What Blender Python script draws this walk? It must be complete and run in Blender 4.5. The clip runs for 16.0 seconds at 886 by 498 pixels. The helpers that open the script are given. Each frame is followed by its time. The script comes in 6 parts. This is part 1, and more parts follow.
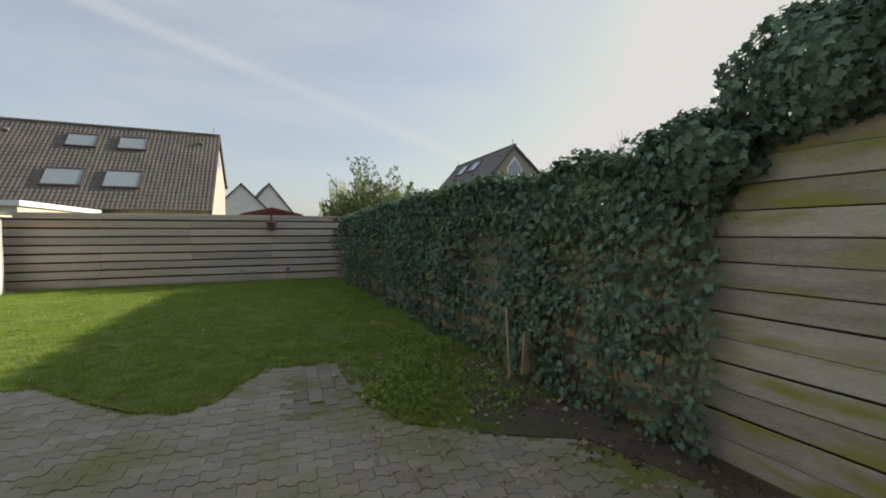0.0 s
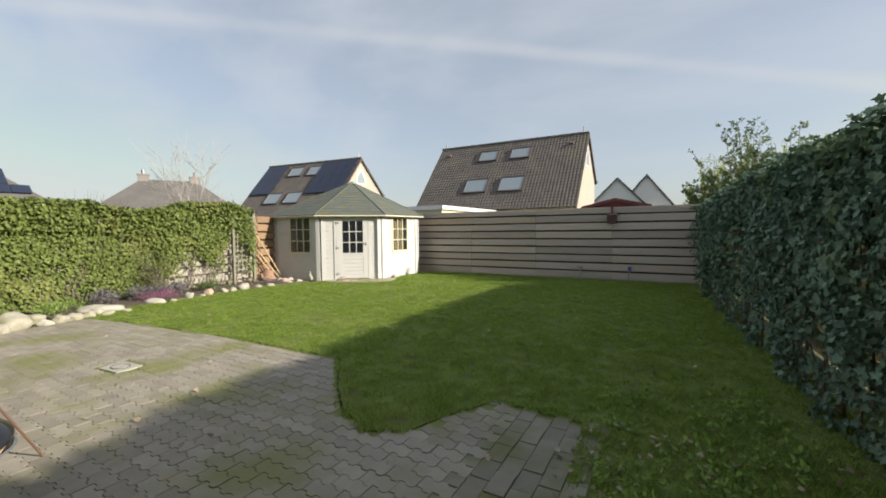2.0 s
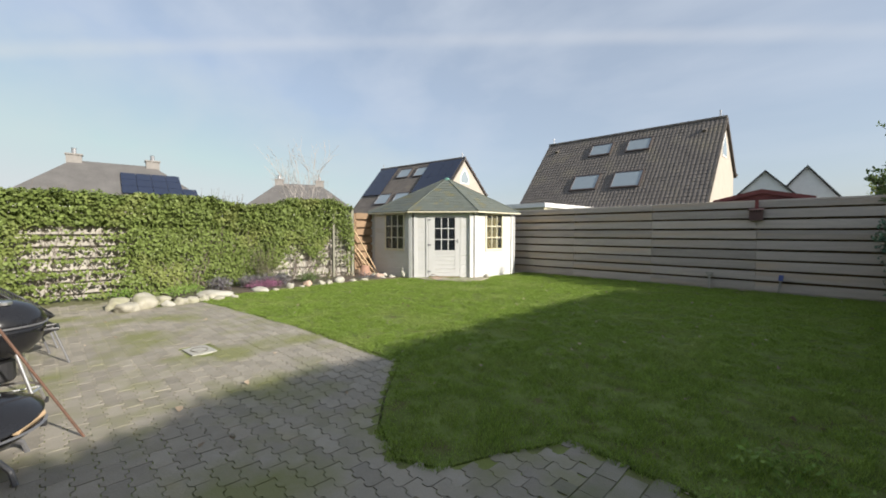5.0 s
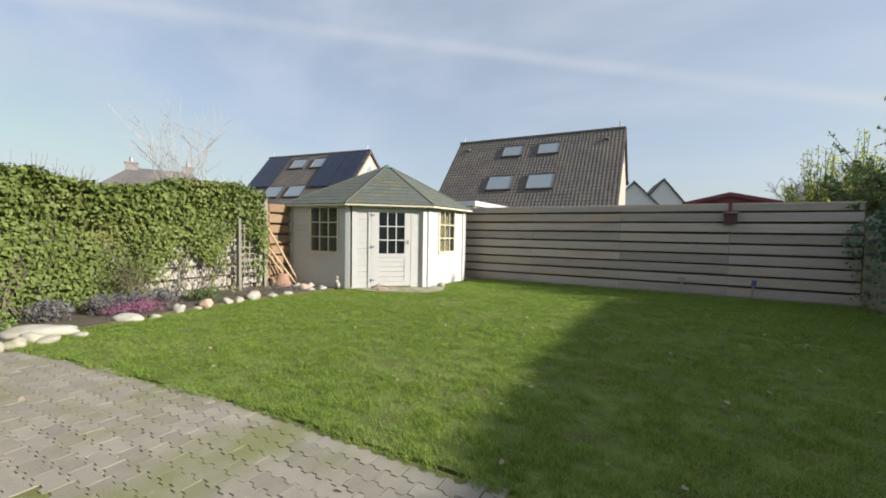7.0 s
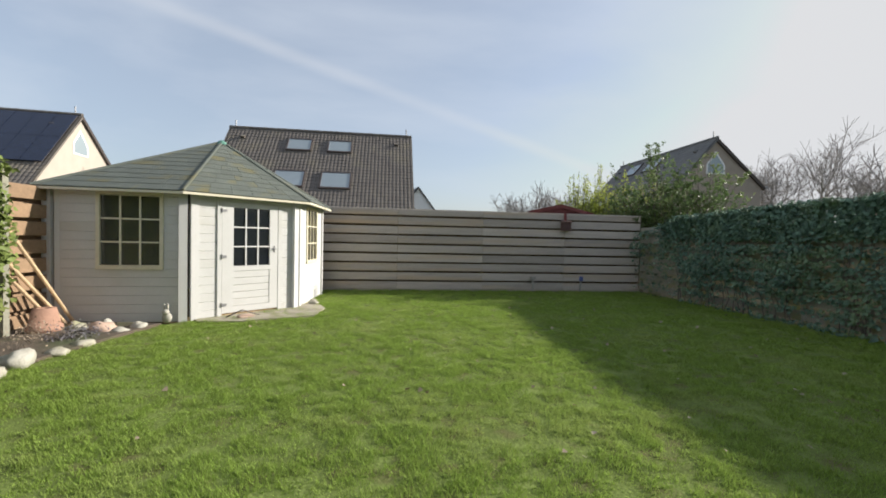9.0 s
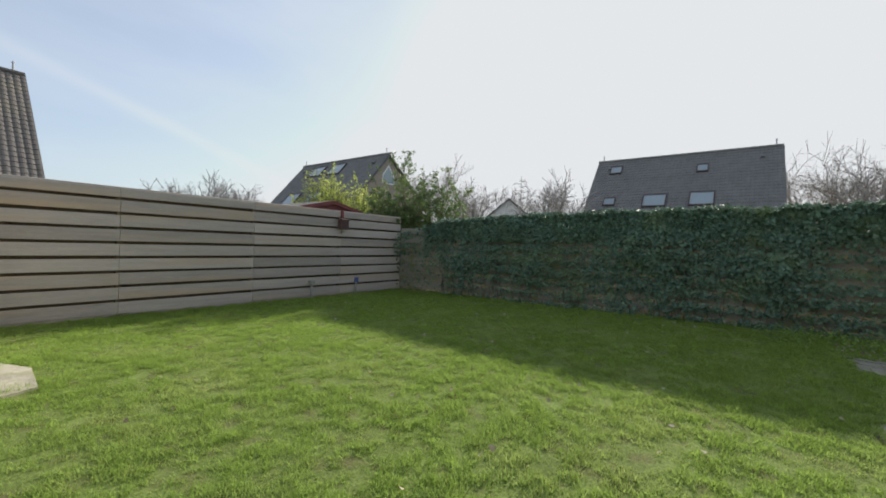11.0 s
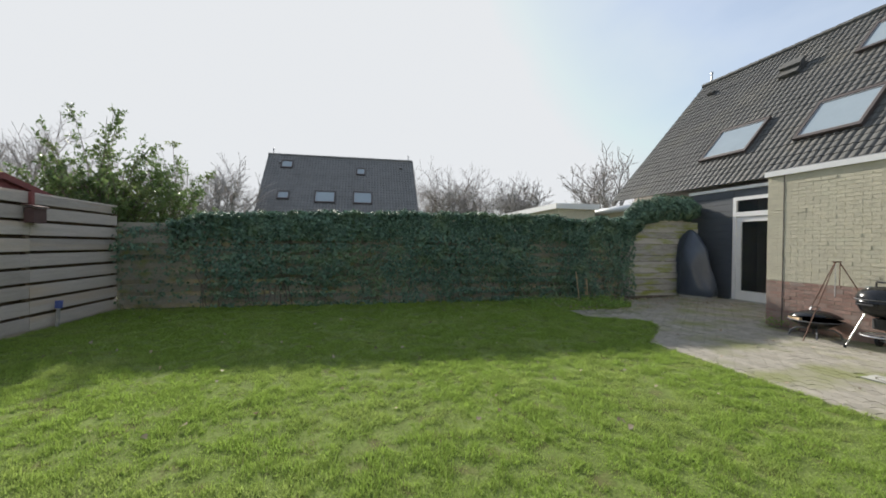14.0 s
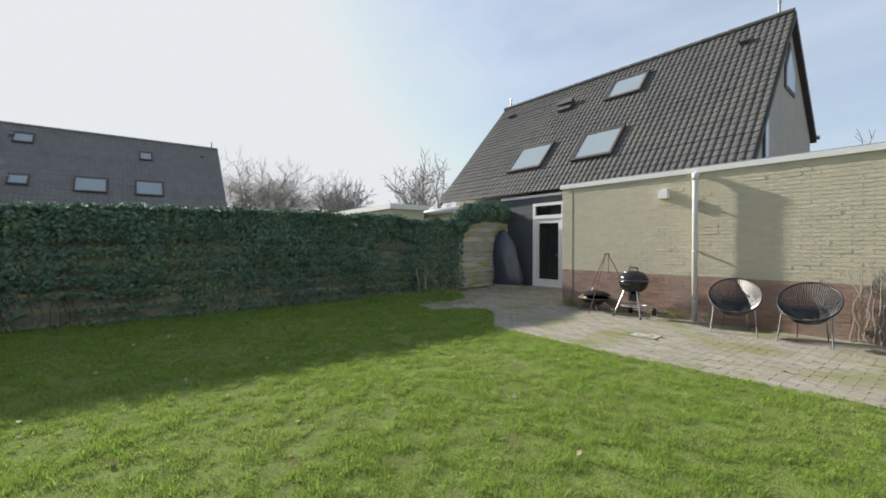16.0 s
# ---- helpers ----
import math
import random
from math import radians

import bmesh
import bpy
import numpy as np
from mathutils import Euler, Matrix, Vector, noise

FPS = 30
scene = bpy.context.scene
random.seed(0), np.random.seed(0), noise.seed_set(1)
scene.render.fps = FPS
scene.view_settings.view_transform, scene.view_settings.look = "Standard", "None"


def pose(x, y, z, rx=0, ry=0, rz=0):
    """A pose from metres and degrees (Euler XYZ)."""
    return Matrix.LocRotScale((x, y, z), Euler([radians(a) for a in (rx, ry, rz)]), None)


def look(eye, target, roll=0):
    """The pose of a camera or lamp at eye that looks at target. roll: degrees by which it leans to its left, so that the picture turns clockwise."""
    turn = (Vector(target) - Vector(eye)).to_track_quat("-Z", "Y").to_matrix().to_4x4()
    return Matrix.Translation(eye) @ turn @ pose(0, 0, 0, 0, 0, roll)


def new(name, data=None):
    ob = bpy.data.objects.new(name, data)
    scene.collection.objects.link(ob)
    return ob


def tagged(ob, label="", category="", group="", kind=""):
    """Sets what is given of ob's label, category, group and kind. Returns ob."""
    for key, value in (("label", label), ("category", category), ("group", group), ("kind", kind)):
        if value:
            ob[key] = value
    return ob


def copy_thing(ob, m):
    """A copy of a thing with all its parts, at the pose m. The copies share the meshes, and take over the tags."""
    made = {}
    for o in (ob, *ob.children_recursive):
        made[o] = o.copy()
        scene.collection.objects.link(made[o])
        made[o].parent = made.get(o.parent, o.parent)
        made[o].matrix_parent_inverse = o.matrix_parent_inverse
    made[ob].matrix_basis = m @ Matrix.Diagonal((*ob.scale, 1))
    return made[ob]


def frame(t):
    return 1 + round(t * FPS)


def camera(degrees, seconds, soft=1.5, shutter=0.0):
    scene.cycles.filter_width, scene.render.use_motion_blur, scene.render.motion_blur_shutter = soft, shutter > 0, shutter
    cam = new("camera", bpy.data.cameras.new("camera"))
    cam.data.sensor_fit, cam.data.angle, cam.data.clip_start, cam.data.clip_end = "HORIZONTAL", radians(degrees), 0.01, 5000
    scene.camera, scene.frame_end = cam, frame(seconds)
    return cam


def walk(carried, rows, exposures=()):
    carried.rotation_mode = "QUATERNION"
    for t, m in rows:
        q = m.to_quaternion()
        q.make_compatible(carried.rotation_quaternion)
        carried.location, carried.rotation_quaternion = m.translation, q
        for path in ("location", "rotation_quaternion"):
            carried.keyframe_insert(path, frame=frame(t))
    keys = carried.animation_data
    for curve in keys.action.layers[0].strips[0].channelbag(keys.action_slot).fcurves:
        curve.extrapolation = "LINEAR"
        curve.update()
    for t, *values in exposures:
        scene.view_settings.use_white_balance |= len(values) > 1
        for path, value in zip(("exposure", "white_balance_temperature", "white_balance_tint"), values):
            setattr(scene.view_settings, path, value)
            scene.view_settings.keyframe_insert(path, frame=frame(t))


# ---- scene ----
cam = camera(95.7, 16.0, 1.8)
PATH = [
    (0, (-1.738, -0.936, 1.504), (-1.005, 0.923, 1.425), -0.1),
    (0.5, (-1.414, -0.466, 1.532), (-1.154, 1.515, 1.445), -0.1),
    (1, (-1.079, 0.016, 1.536), (-1.317, 1.999, 1.44), -0.5),
    (1.5, (-0.841, 0.484, 1.495), (-1.503, 2.369, 1.406), -0.7),
    (2, (-0.645, 0.729, 1.478), (-1.638, 2.463, 1.384), -0.6),
    (2.5, (-0.413, 0.851, 1.454), (-1.644, 2.424, 1.362), -0.6),
    (3, (-0.228, 0.993, 1.392), (-1.644, 2.403, 1.314), -0.6),
    (5.5, (-1.209, 1.647, 1.353), (-2.61, 3.071, 1.263), 0.4),
    (6, (-1.913, 1.824, 1.34), (-3.207, 3.346, 1.246), 0.7),
    (6.5, (-2.633, 2.005, 1.373), (-3.76, 3.655, 1.28), 1.1),
    (7, (-3.388, 2.158, 1.346), (-4.35, 3.909, 1.262), 0.9),
    (7.5, (-4.294, 2.283, 1.345), (-5.061, 4.129, 1.269), 1.3),
    (8, (-5.118, 2.404, 1.346), (-5.623, 4.338, 1.279), 1.3),
    (8.5, (-5.886, 2.518, 1.363), (-6.052, 4.51, 1.306), 1.5),
    (9, (-6.587, 2.733, 1.359), (-6.35, 4.718, 1.304), 1.3),
    (9.5, (-7.097, 3.072, 1.337), (-6.44, 4.96, 1.289), 1.0),
    (10, (-7.659, 3.689, 1.276), (-6.58, 5.372, 1.244), 1.4),
    (12.5, (-9.078, 6.699, 1.339), (-7.156, 7.254, 1.315), 1.2),
    (13, (-9.066, 7.288, 1.331), (-7.09, 7.595, 1.31), 0.9),
    (13.5, (-9.051, 7.806, 1.353), (-7.051, 7.786, 1.334), 0.8),
    (14, (-9.084, 8.156, 1.37), (-7.123, 7.761, 1.351), 0.7),
    (14.5, (-9.067, 8.415, 1.393), (-7.226, 7.636, 1.373), 0.6),
    (15, (-9.106, 8.561, 1.409), (-7.369, 7.571, 1.387), 0.2),
    (15.5, (-9.026, 8.711, 1.406), (-7.384, 7.57, 1.384), 0.1),
    (16, (-8.908, 8.824, 1.38), (-7.311, 7.62, 1.359), 0.0),
]
walk(cam, [(t, look(eye, target, roll)) for t, eye, target, roll in PATH], [(0.0, 0.6, 6950, 10), (2.0, 0.6, 6830, 10), (5.5, 0.61, 6420, 10), (9.0, 0.64, 6450, 10), (11.0, 0.73, 6400, 9), (16.0, 0.77, 6380, 9)])

# ---- light ----
SUN_AZ, SUN_EL = radians(10.0), radians(23.8)      # azimuth from +x towards +y
world = bpy.data.worlds.new("world")
scene.world = world
world.use_nodes = True
wn, wl = world.node_tree.nodes, world.node_tree.links
sky = wn.new("ShaderNodeTexSky")
sky.sky_type = 'NISHITA'
sky.sun_disc = False
sky.sun_elevation = SUN_EL
sky.sun_rotation = radians(90) - SUN_AZ
sky.air_density, sky.dust_density, sky.ozone_density = 1.0, 1.8, 1.5
# thin high cloud, drawn out in streaks
wc = wn.new("ShaderNodeTexCoord")
wm = wn.new("ShaderNodeMapping")
wm.inputs["Rotation"].default_value = (0.15, 0.3, 0.5)
wm.inputs["Scale"].default_value = (1.2, 5.0, 7.0)
wnoise = wn.new("ShaderNodeTexNoise")
wnoise.inputs["Scale"].default_value = 1.3
wnoise.inputs["Detail"].default_value = 5.0
wramp = wn.new("ShaderNodeValToRGB")
wramp.color_ramp.elements[0].position, wramp.color_ramp.elements[1].position = 0.38, 0.72
wramp.color_ramp.elements[0].color, wramp.color_ramp.elements[1].color = (0.45, 0.45, 0.45, 1), (0.70, 0.70, 0.70, 1)
wmix = wn.new("ShaderNodeMixRGB")
wmix.inputs[2].default_value = (4.3, 4.7, 5.3, 1)
wl.new(wc.outputs["Generated"], wm.inputs[0])
wl.new(wm.outputs[0], wnoise.inputs["Vector"])
wl.new(wnoise.outputs["Fac"], wramp.inputs[0])
wl.new(wramp.outputs[0], wmix.inputs[0])
wl.new(sky.outputs[0], wmix.inputs[1])
whaze = wn.new("ShaderNodeMixRGB")
whaze.blend_type = 'DARKEN'
whaze.inputs[0].default_value = 1.0
whaze.inputs[2].default_value = (4.75, 4.8, 4.9, 1)
# a faint old vapour trail high across the north-west
wsep = wn.new("ShaderNodeVectorMath")
wsep.operation = 'DOT_PRODUCT'
wsep.inputs[1].default_value = (0.285, -0.313, 0.906)
wl.new(wc.outputs["Generated"], wsep.inputs[0])
wabs = wn.new("ShaderNodeMath")
wabs.operation = 'ABSOLUTE'
wl.new(wsep.outputs["Value"], wabs.inputs[0])
wband = wn.new("ShaderNodeMapRange")
wband.interpolation_type = 'SMOOTHSTEP'
wband.inputs["From Min"].default_value, wband.inputs["From Max"].default_value = 0.022, 0.0
wl.new(wabs.outputs[0], wband.inputs["Value"])
wbreak = wn.new("ShaderNodeTexNoise")
wbreak.inputs["Scale"].default_value = 2.5
wbreak.inputs["Detail"].default_value = 6.0
wl.new(wc.outputs["Generated"], wbreak.inputs["Vector"])
wmul = wn.new("ShaderNodeMath")
wmul.operation = 'MULTIPLY'
wthin = wn.new("ShaderNodeMapRange")
wthin.inputs["From Min"].default_value, wthin.inputs["From Max"].default_value, wthin.inputs["To Max"].default_value = 0.1, 0.8, 0.42
wl.new(wbreak.outputs["Fac"], wthin.inputs["Value"])
wl.new(wband.outputs[0], wmul.inputs[0]), wl.new(wthin.outputs[0], wmul.inputs[1])
wtrail = wn.new("ShaderNodeMixRGB")
wtrail.inputs[2].default_value = (5.0, 5.1, 5.3, 1)
wl.new(wmul.outputs[0], wtrail.inputs[0])
wl.new(wmix.outputs[0], wtrail.inputs[1])
wl.new(wtrail.outputs[0], whaze.inputs[1])
wl.new(whaze.outputs[0], wn["Background"].inputs["Color"])
wn["Background"].inputs["Strength"].default_value = 0.10

sun_data = bpy.data.lights.new("sun", 'SUN')
sun_data.energy, sun_data.angle, sun_data.color = 5.0, radians(1.2), (1.0, 0.93, 0.82)
sun = new("sun", sun_data)
sd = Vector((math.cos(SUN_EL) * math.cos(SUN_AZ), math.cos(SUN_EL) * math.sin(SUN_AZ), math.sin(SUN_EL)))
sun.matrix_world = look(sd * 60, (0, 0, 0))

# ---- materials ----


def material(name, colour, rough=0.8, var=0.25, scale=6.0, fine=60.0, bump=0.3, metal=0.0, stain=None, island=0.0, stretch=(1, 1, 1), spec=0.5, stain_at=(0.52, 0.7), stain_scale=1.6, dist=0.01, spread=False):
    """Base colour with two scales of noise, an optional stain colour, and fine relief."""
    m = bpy.data.materials.new(name)
    m.use_nodes = True
    n, l = m.node_tree.nodes, m.node_tree.links
    b = n["Principled BSDF"]
    b.inputs["Roughness"].default_value, b.inputs["Metallic"].default_value = rough, metal
    b.inputs["Specular IOR Level"].default_value = spec
    co = n.new("ShaderNodeTexCoord")
    mp = n.new("ShaderNodeMapping")
    mp.inputs["Scale"].default_value = stretch
    l.new(co.outputs["Object"], mp.inputs[0])
    info = n.new("ShaderNodeObjectInfo")
    geo = n.new("ShaderNodeNewGeometry")
    shift = n.new("ShaderNodeVectorMath")
    comb = n.new("ShaderNodeMath")
    comb.operation = 'MULTIPLY'
    comb.inputs[1].default_value = 37.0
    l.new(info.outputs["Random"], comb.inputs[0])
    l.new(mp.outputs[0], shift.inputs[0])
    l.new(comb.outputs[0], shift.inputs[1])

    def noise_at(s, detail=4.0, world_wide=False):
        t = n.new("ShaderNodeTexNoise")
        t.inputs["Scale"].default_value, t.inputs["Detail"].default_value = s, detail
        l.new(geo.outputs["Position"] if world_wide else shift.outputs[0], t.inputs["Vector"])
        return t.outputs["Fac"]
    big, small = noise_at(scale), noise_at(fine)
    mix = n.new("ShaderNodeMath")
    mix.operation = 'ADD'
    l.new(big, mix.inputs[0]), l.new(small, mix.inputs[1])
    last = mix.outputs[0]
    if island:
        rnd = n.new("ShaderNodeMath")
        rnd.operation = 'ADD'
        l.new(geo.outputs["Random Per Island"], rnd.inputs[0]), l.new(info.outputs["Random"], rnd.inputs[1])
        fr = n.new("ShaderNodeMath")
        fr.operation = 'FRACT'
        l.new(rnd.outputs[0], fr.inputs[0])
        ma = n.new("ShaderNodeMath")
        ma.operation = 'MULTIPLY_ADD'
        ma.inputs[1].default_value = island
        l.new(fr.outputs[0], ma.inputs[0]), l.new(last, ma.inputs[2])
        last = ma.outputs[0]
    rng = n.new("ShaderNodeMapRange")
    rng.inputs["From Min"].default_value, rng.inputs["From Max"].default_value = 0.6, 1.4 + island
    rng.inputs["To Min"].default_value, rng.inputs["To Max"].default_value = 1 - var, 1 + var
    l.new(last, rng.inputs["Value"])
    col = n.new("ShaderNodeVectorMath")
    col.operation = 'SCALE'
    col.inputs[0].default_value = colour
    l.new(rng.outputs[0], col.inputs["Scale"])
    out = col.outputs[0]
    if stain:
        st = noise_at(stain_scale, 6.0, spread)
        rp = n.new("ShaderNodeMapRange")
        rp.inputs["From Min"].default_value, rp.inputs["From Max"].default_value = stain_at
        l.new(st, rp.inputs["Value"])
        mx = n.new("ShaderNodeMixRGB")
        mx.inputs[2].default_value = (*stain, 1)
        l.new(rp.outputs[0], mx.inputs[0]), l.new(out, mx.inputs[1])
        out = mx.outputs[0]
    l.new(out, b.inputs["Base Color"])
    if bump:
        bp = n.new("ShaderNodeBump")
        bp.inputs["Strength"].default_value, bp.inputs["Distance"].default_value = bump, dist
        l.new(mix.outputs[0], bp.inputs["Height"])
        l.new(bp.outputs[0], b.inputs["Normal"])
    return m


def leafy(name, colour, tip, rough=0.5, var=0.45, trans=0.25, patch=1.2, spec=0.16):
    """Leaf: colour differs leaf by leaf and in patches, with light through it."""
    m = material(name, colour, rough, var, 7.0, 40.0, 0.1, island=1.2, stain=tip, stain_at=(0.5, 0.75), stain_scale=patch, spec=spec)
    n, l = m.node_tree.nodes, m.node_tree.links
    b = n["Principled BSDF"]
    tr = n.new("ShaderNodeBsdfTranslucent")
    src = b.inputs["Base Color"].links[0].from_socket
    l.new(src, tr.inputs["Color"])
    ms = n.new("ShaderNodeMixShader")
    ms.inputs[0].default_value = trans
    l.new(b.outputs[0], ms.inputs[1]), l.new(tr.outputs[0], ms.inputs[2])
    l.new(ms.outputs[0], n["Material Output"].inputs[0])
    return m


def glassy(name, tint=(0.02, 0.025, 0.03), rough=0.03):
    """Window glass: clear, with its own reflection."""
    m = bpy.data.materials.new(name)
    m.use_nodes = True
    n, l = m.node_tree.nodes, m.node_tree.links
    b = n["Principled BSDF"]
    b.inputs["Roughness"].default_value = rough
    b.inputs["Base Color"].default_value = (*tint, 1)
    b.inputs["Specular IOR Level"].default_value = 0.9
    tr = n.new("ShaderNodeBsdfTransparent")
    ms = n.new("ShaderNodeMixShader")
    ms.inputs[0].default_value = 0.5
    l.new(tr.outputs[0], ms.inputs[1]), l.new(b.outputs[0], ms.inputs[2])
    l.new(ms.outputs[0], n["Material Output"].inputs[0])
    return m


M = {}
M["soil"] = material("soil", (0.10, 0.078, 0.058), 0.95, 0.45, 5, 70, 0.8, stain=(0.075, 0.09, 0.04), stain_at=(0.48, 0.66))
M["turf"] = material("turf", (0.135, 0.175, 0.05), 1.0, 0.45, 3.5, 45, 0.9, spec=0.05, stain=(0.12, 0.12, 0.05), stain_at=(0.54, 0.68), stain_scale=5.0)
M["far_ground"] = material("far_ground", (0.07, 0.09, 0.035), 0.95, 0.4, 0.2, 6, 0.4, stain=(0.12, 0.10, 0.07), stain_scale=0.05)
M["blade"] = leafy("blade", (0.27, 0.375, 0.08), (0.36, 0.43, 0.14), 0.85, 0.42, 0.5, 1.3)
M["ivy"] = leafy("ivy_leaf", (0.115, 0.19, 0.135), (0.19, 0.26, 0.13), 0.62, 0.7, 0.12, 2.0, 0.32)
M["ivy_light"] = leafy("ivy_leaf_light", (0.15, 0.195, 0.055), (0.24, 0.265, 0.09), 0.5, 0.5, 0.2, 1.6)
M["laurel"] = leafy("laurel_leaf", (0.125, 0.185, 0.07), (0.23, 0.27, 0.11), 0.45, 0.45, 0.4, 1.2)
M["bamboo"] = leafy("bamboo_leaf", (0.36, 0.42, 0.09), (0.45, 0.48, 0.13), 0.5, 0.35, 0.6, 1.0)
M["weed"] = leafy("weed_leaf", (0.20, 0.32, 0.07), (0.27, 0.36, 0.10), 0.5, 0.4, 0.25, 3.0)
M["lavender"] = leafy("lavender_sprig", (0.15, 0.14, 0.16), (0.20, 0.21, 0.17), 0.8, 0.4, 0.1, 5.0)
M["heather"] = leafy("heather_sprig", (0.27, 0.11, 0.19), (0.30, 0.18, 0.24), 0.7, 0.4, 0.1, 6.0)
M["dry_leaf"] = leafy("dry_leaf", (0.34, 0.27, 0.20), (0.55, 0.48, 0.40), 0.7, 0.5, 0.15, 8.0)
M["bark_dark"] = material("bark_dark", (0.085, 0.07, 0.062), 0.9, 0.35, 4, 60, 0.6)
M["bark"] = material("bark", (0.16, 0.13, 0.11), 0.9, 0.35, 4, 60, 0.6)
# bark of the distant trees, with haze mixed into its colour as paleness
M["hazy_bark"] = material("hazy_bark", (0.33, 0.30, 0.28), 0.9, 0.3, 1, 10, 0.2)
M["paver_mossy"] = material("mossy_paver", (0.23, 0.215, 0.17), 0.9, 0.3, 7, 120, 0.5, island=0.7, stain=(0.15, 0.16, 0.075), stain_at=(0.42, 0.68), stain_scale=2.6, spread=True)
M["paver"] = material("paver", (0.285, 0.26, 0.215), 0.9, 0.3, 7, 120, 0.5, island=0.7, stain=(0.20, 0.205, 0.09), stain_at=(0.46, 0.66), stain_scale=1.5, spread=True)
M["joint"] = material("joint", (0.15, 0.15, 0.07), 0.95, 0.45, 6, 90, 0.8, stain=(0.17, 0.20, 0.05), stain_at=(0.42, 0.6), stain_scale=1.5)
M["plank_n"] = material("plank_weathered", (0.46, 0.40, 0.355), 0.85, 0.34, 3, 26, 0.35, island=0.9, stretch=(0.5, 6, 6), stain=(0.54, 0.39, 0.25), stain_at=(0.5, 0.8), stain_scale=0.6)
# rear boards and posts: shade of the fence gaps put into a darker brown
M["plank_gap"] = material("plank_gap_shade", (0.15, 0.11, 0.07), 0.85, 0.3, 3, 26, 0.35, island=0.5, stretch=(0.5, 6, 6))
M["plank_grey"] = material("plank_mossy", (0.46, 0.445, 0.42), 0.9, 0.5, 3, 30, 0.45, island=0.6, stretch=(1.2, 5, 5), stain=(0.30, 0.33, 0.10), stain_at=(0.46, 0.66), stain_scale=1.3)
M["lattice"] = material("lattice_wood", (0.24, 0.235, 0.185), 0.9, 0.3, 3, 30, 0.35, island=0.5)
M["plank_pale"] = material("plank_pale", (0.37, 0.345, 0.305), 0.9, 0.25, 3, 30, 0.35, island=0.5, stretch=(5, 0.5, 5))
M["pole_wood"] = material("pole_wood", (0.50, 0.36, 0.22), 0.8, 0.3, 5, 50, 0.3)
M["white_paint"] = material("white_paint", (0.57, 0.568, 0.56), 0.55, 0.06, 3, 40, 0.15, stain=(0.52, 0.51, 0.47), stain_at=(0.56, 0.80), stain_scale=1.2)
M["cream_paint"] = material("cream_paint", (0.64, 0.595, 0.46), 0.6, 0.1, 5, 40, 0.15)
M["roof_felt"] = material("roof_felt", (0.105, 0.12, 0.105), 0.95, 0.22, 3, 160, 0.5, island=0.4, stain=(0.15, 0.135, 0.06), stain_at=(0.56, 0.72), stain_scale=1.6)
M["ridge_green"] = material("ridge_green", (0.10, 0.24, 0.19), 0.6, 0.2, 6, 60, 0.2)
M["brick_pale"] = material("brick_pale", (0.55, 0.505, 0.385), 0.9, 0.11, 9, 150, 0.4, island=0.6, stain=(0.56, 0.53, 0.40), stain_scale=0.8)
M["brick_red"] = material("brick_red", (0.33, 0.205, 0.165), 0.9, 0.3, 9, 150, 0.5, island=1.0, stain=(0.34, 0.27, 0.23), stain_at=(0.48, 0.7), stain_scale=1.4)
M["mortar"] = material("mortar", (0.56, 0.51, 0.39), 0.95, 0.2, 6, 120, 0.5)
M["mortar_red"] = material("mortar_dark", (0.30, 0.25, 0.21), 0.95, 0.2, 6, 120, 0.5)
M["tile_dark"] = material("roof_tile_dark", (0.074, 0.073, 0.069), 0.75, 0.35, 2, 40, 0.3, stain=(0.105, 0.097, 0.08), stain_at=(0.5, 0.8), stain_scale=0.8)
M["tile_grey"] = material("roof_tile_grey", (0.125, 0.11, 0.098), 0.8, 0.3, 2, 40, 0.3, stain=(0.16, 0.14, 0.11), stain_scale=0.7)
M["tile_flat"] = material("roof_tile_far", (0.125, 0.118, 0.112), 0.85, 0.3, 0.8, 12, 0.3)
M["gable"] = material("gable_render", (0.43, 0.385, 0.33), 0.9, 0.12, 2, 60, 0.3)
M["chimney_render"] = material("chimney_render", (0.24, 0.225, 0.21), 0.9, 0.2, 3, 60, 0.3)
M["gable_white"] = material("gable_white", (0.78, 0.78, 0.77), 0.9, 0.1, 2, 60, 0.2)
M["gable_brown"] = material("gable_brown", (0.36, 0.30, 0.25), 0.9, 0.15, 2, 60, 0.2)
M["trim"] = material("white_trim", (0.78, 0.77, 0.76), 0.5, 0.05, 3, 40, 0.05)
M["pvc"] = material("grey_pvc", (0.62, 0.62, 0.63), 0.4, 0.07, 3, 40, 0.05)
M["zinc"] = material("zinc", (0.32, 0.32, 0.33), 0.5, 0.2, 3, 40, 0.1, metal=0.6)
M["dark_trim"] = material("dark_trim", (0.06, 0.045, 0.04), 0.6, 0.2, 3, 40, 0.1)
M["cladding"] = material("dark_cladding", (0.075, 0.085, 0.10), 0.6, 0.15, 3, 60, 0.15, island=0.3)
M["glass"] = glassy("window_glass")
M["room_dark"] = material("room_dark", (0.46, 0.45, 0.41), 0.9, 0.3, 2, 20, 0.1)
M["curtain"] = material("curtain", (0.60, 0.52, 0.26), 0.9, 0.2, 4, 40, 0.2, stretch=(6, 6, 1))
M["solar"] = material("solar_cell", (0.016, 0.023, 0.048), 0.2, 0.2, 2, 30, 0.0)
M["enamel"] = material("black_enamel", (0.014, 0.014, 0.016), 0.16, 0.2, 4, 60, 0.02)
M["alu"] = material("aluminium", (0.62, 0.62, 0.62), 0.32, 0.1, 4, 60, 0.05, metal=0.9)
M["rust"] = material("rusty_iron", (0.15, 0.085, 0.06), 0.85, 0.35, 8, 90, 0.4, metal=0.2)
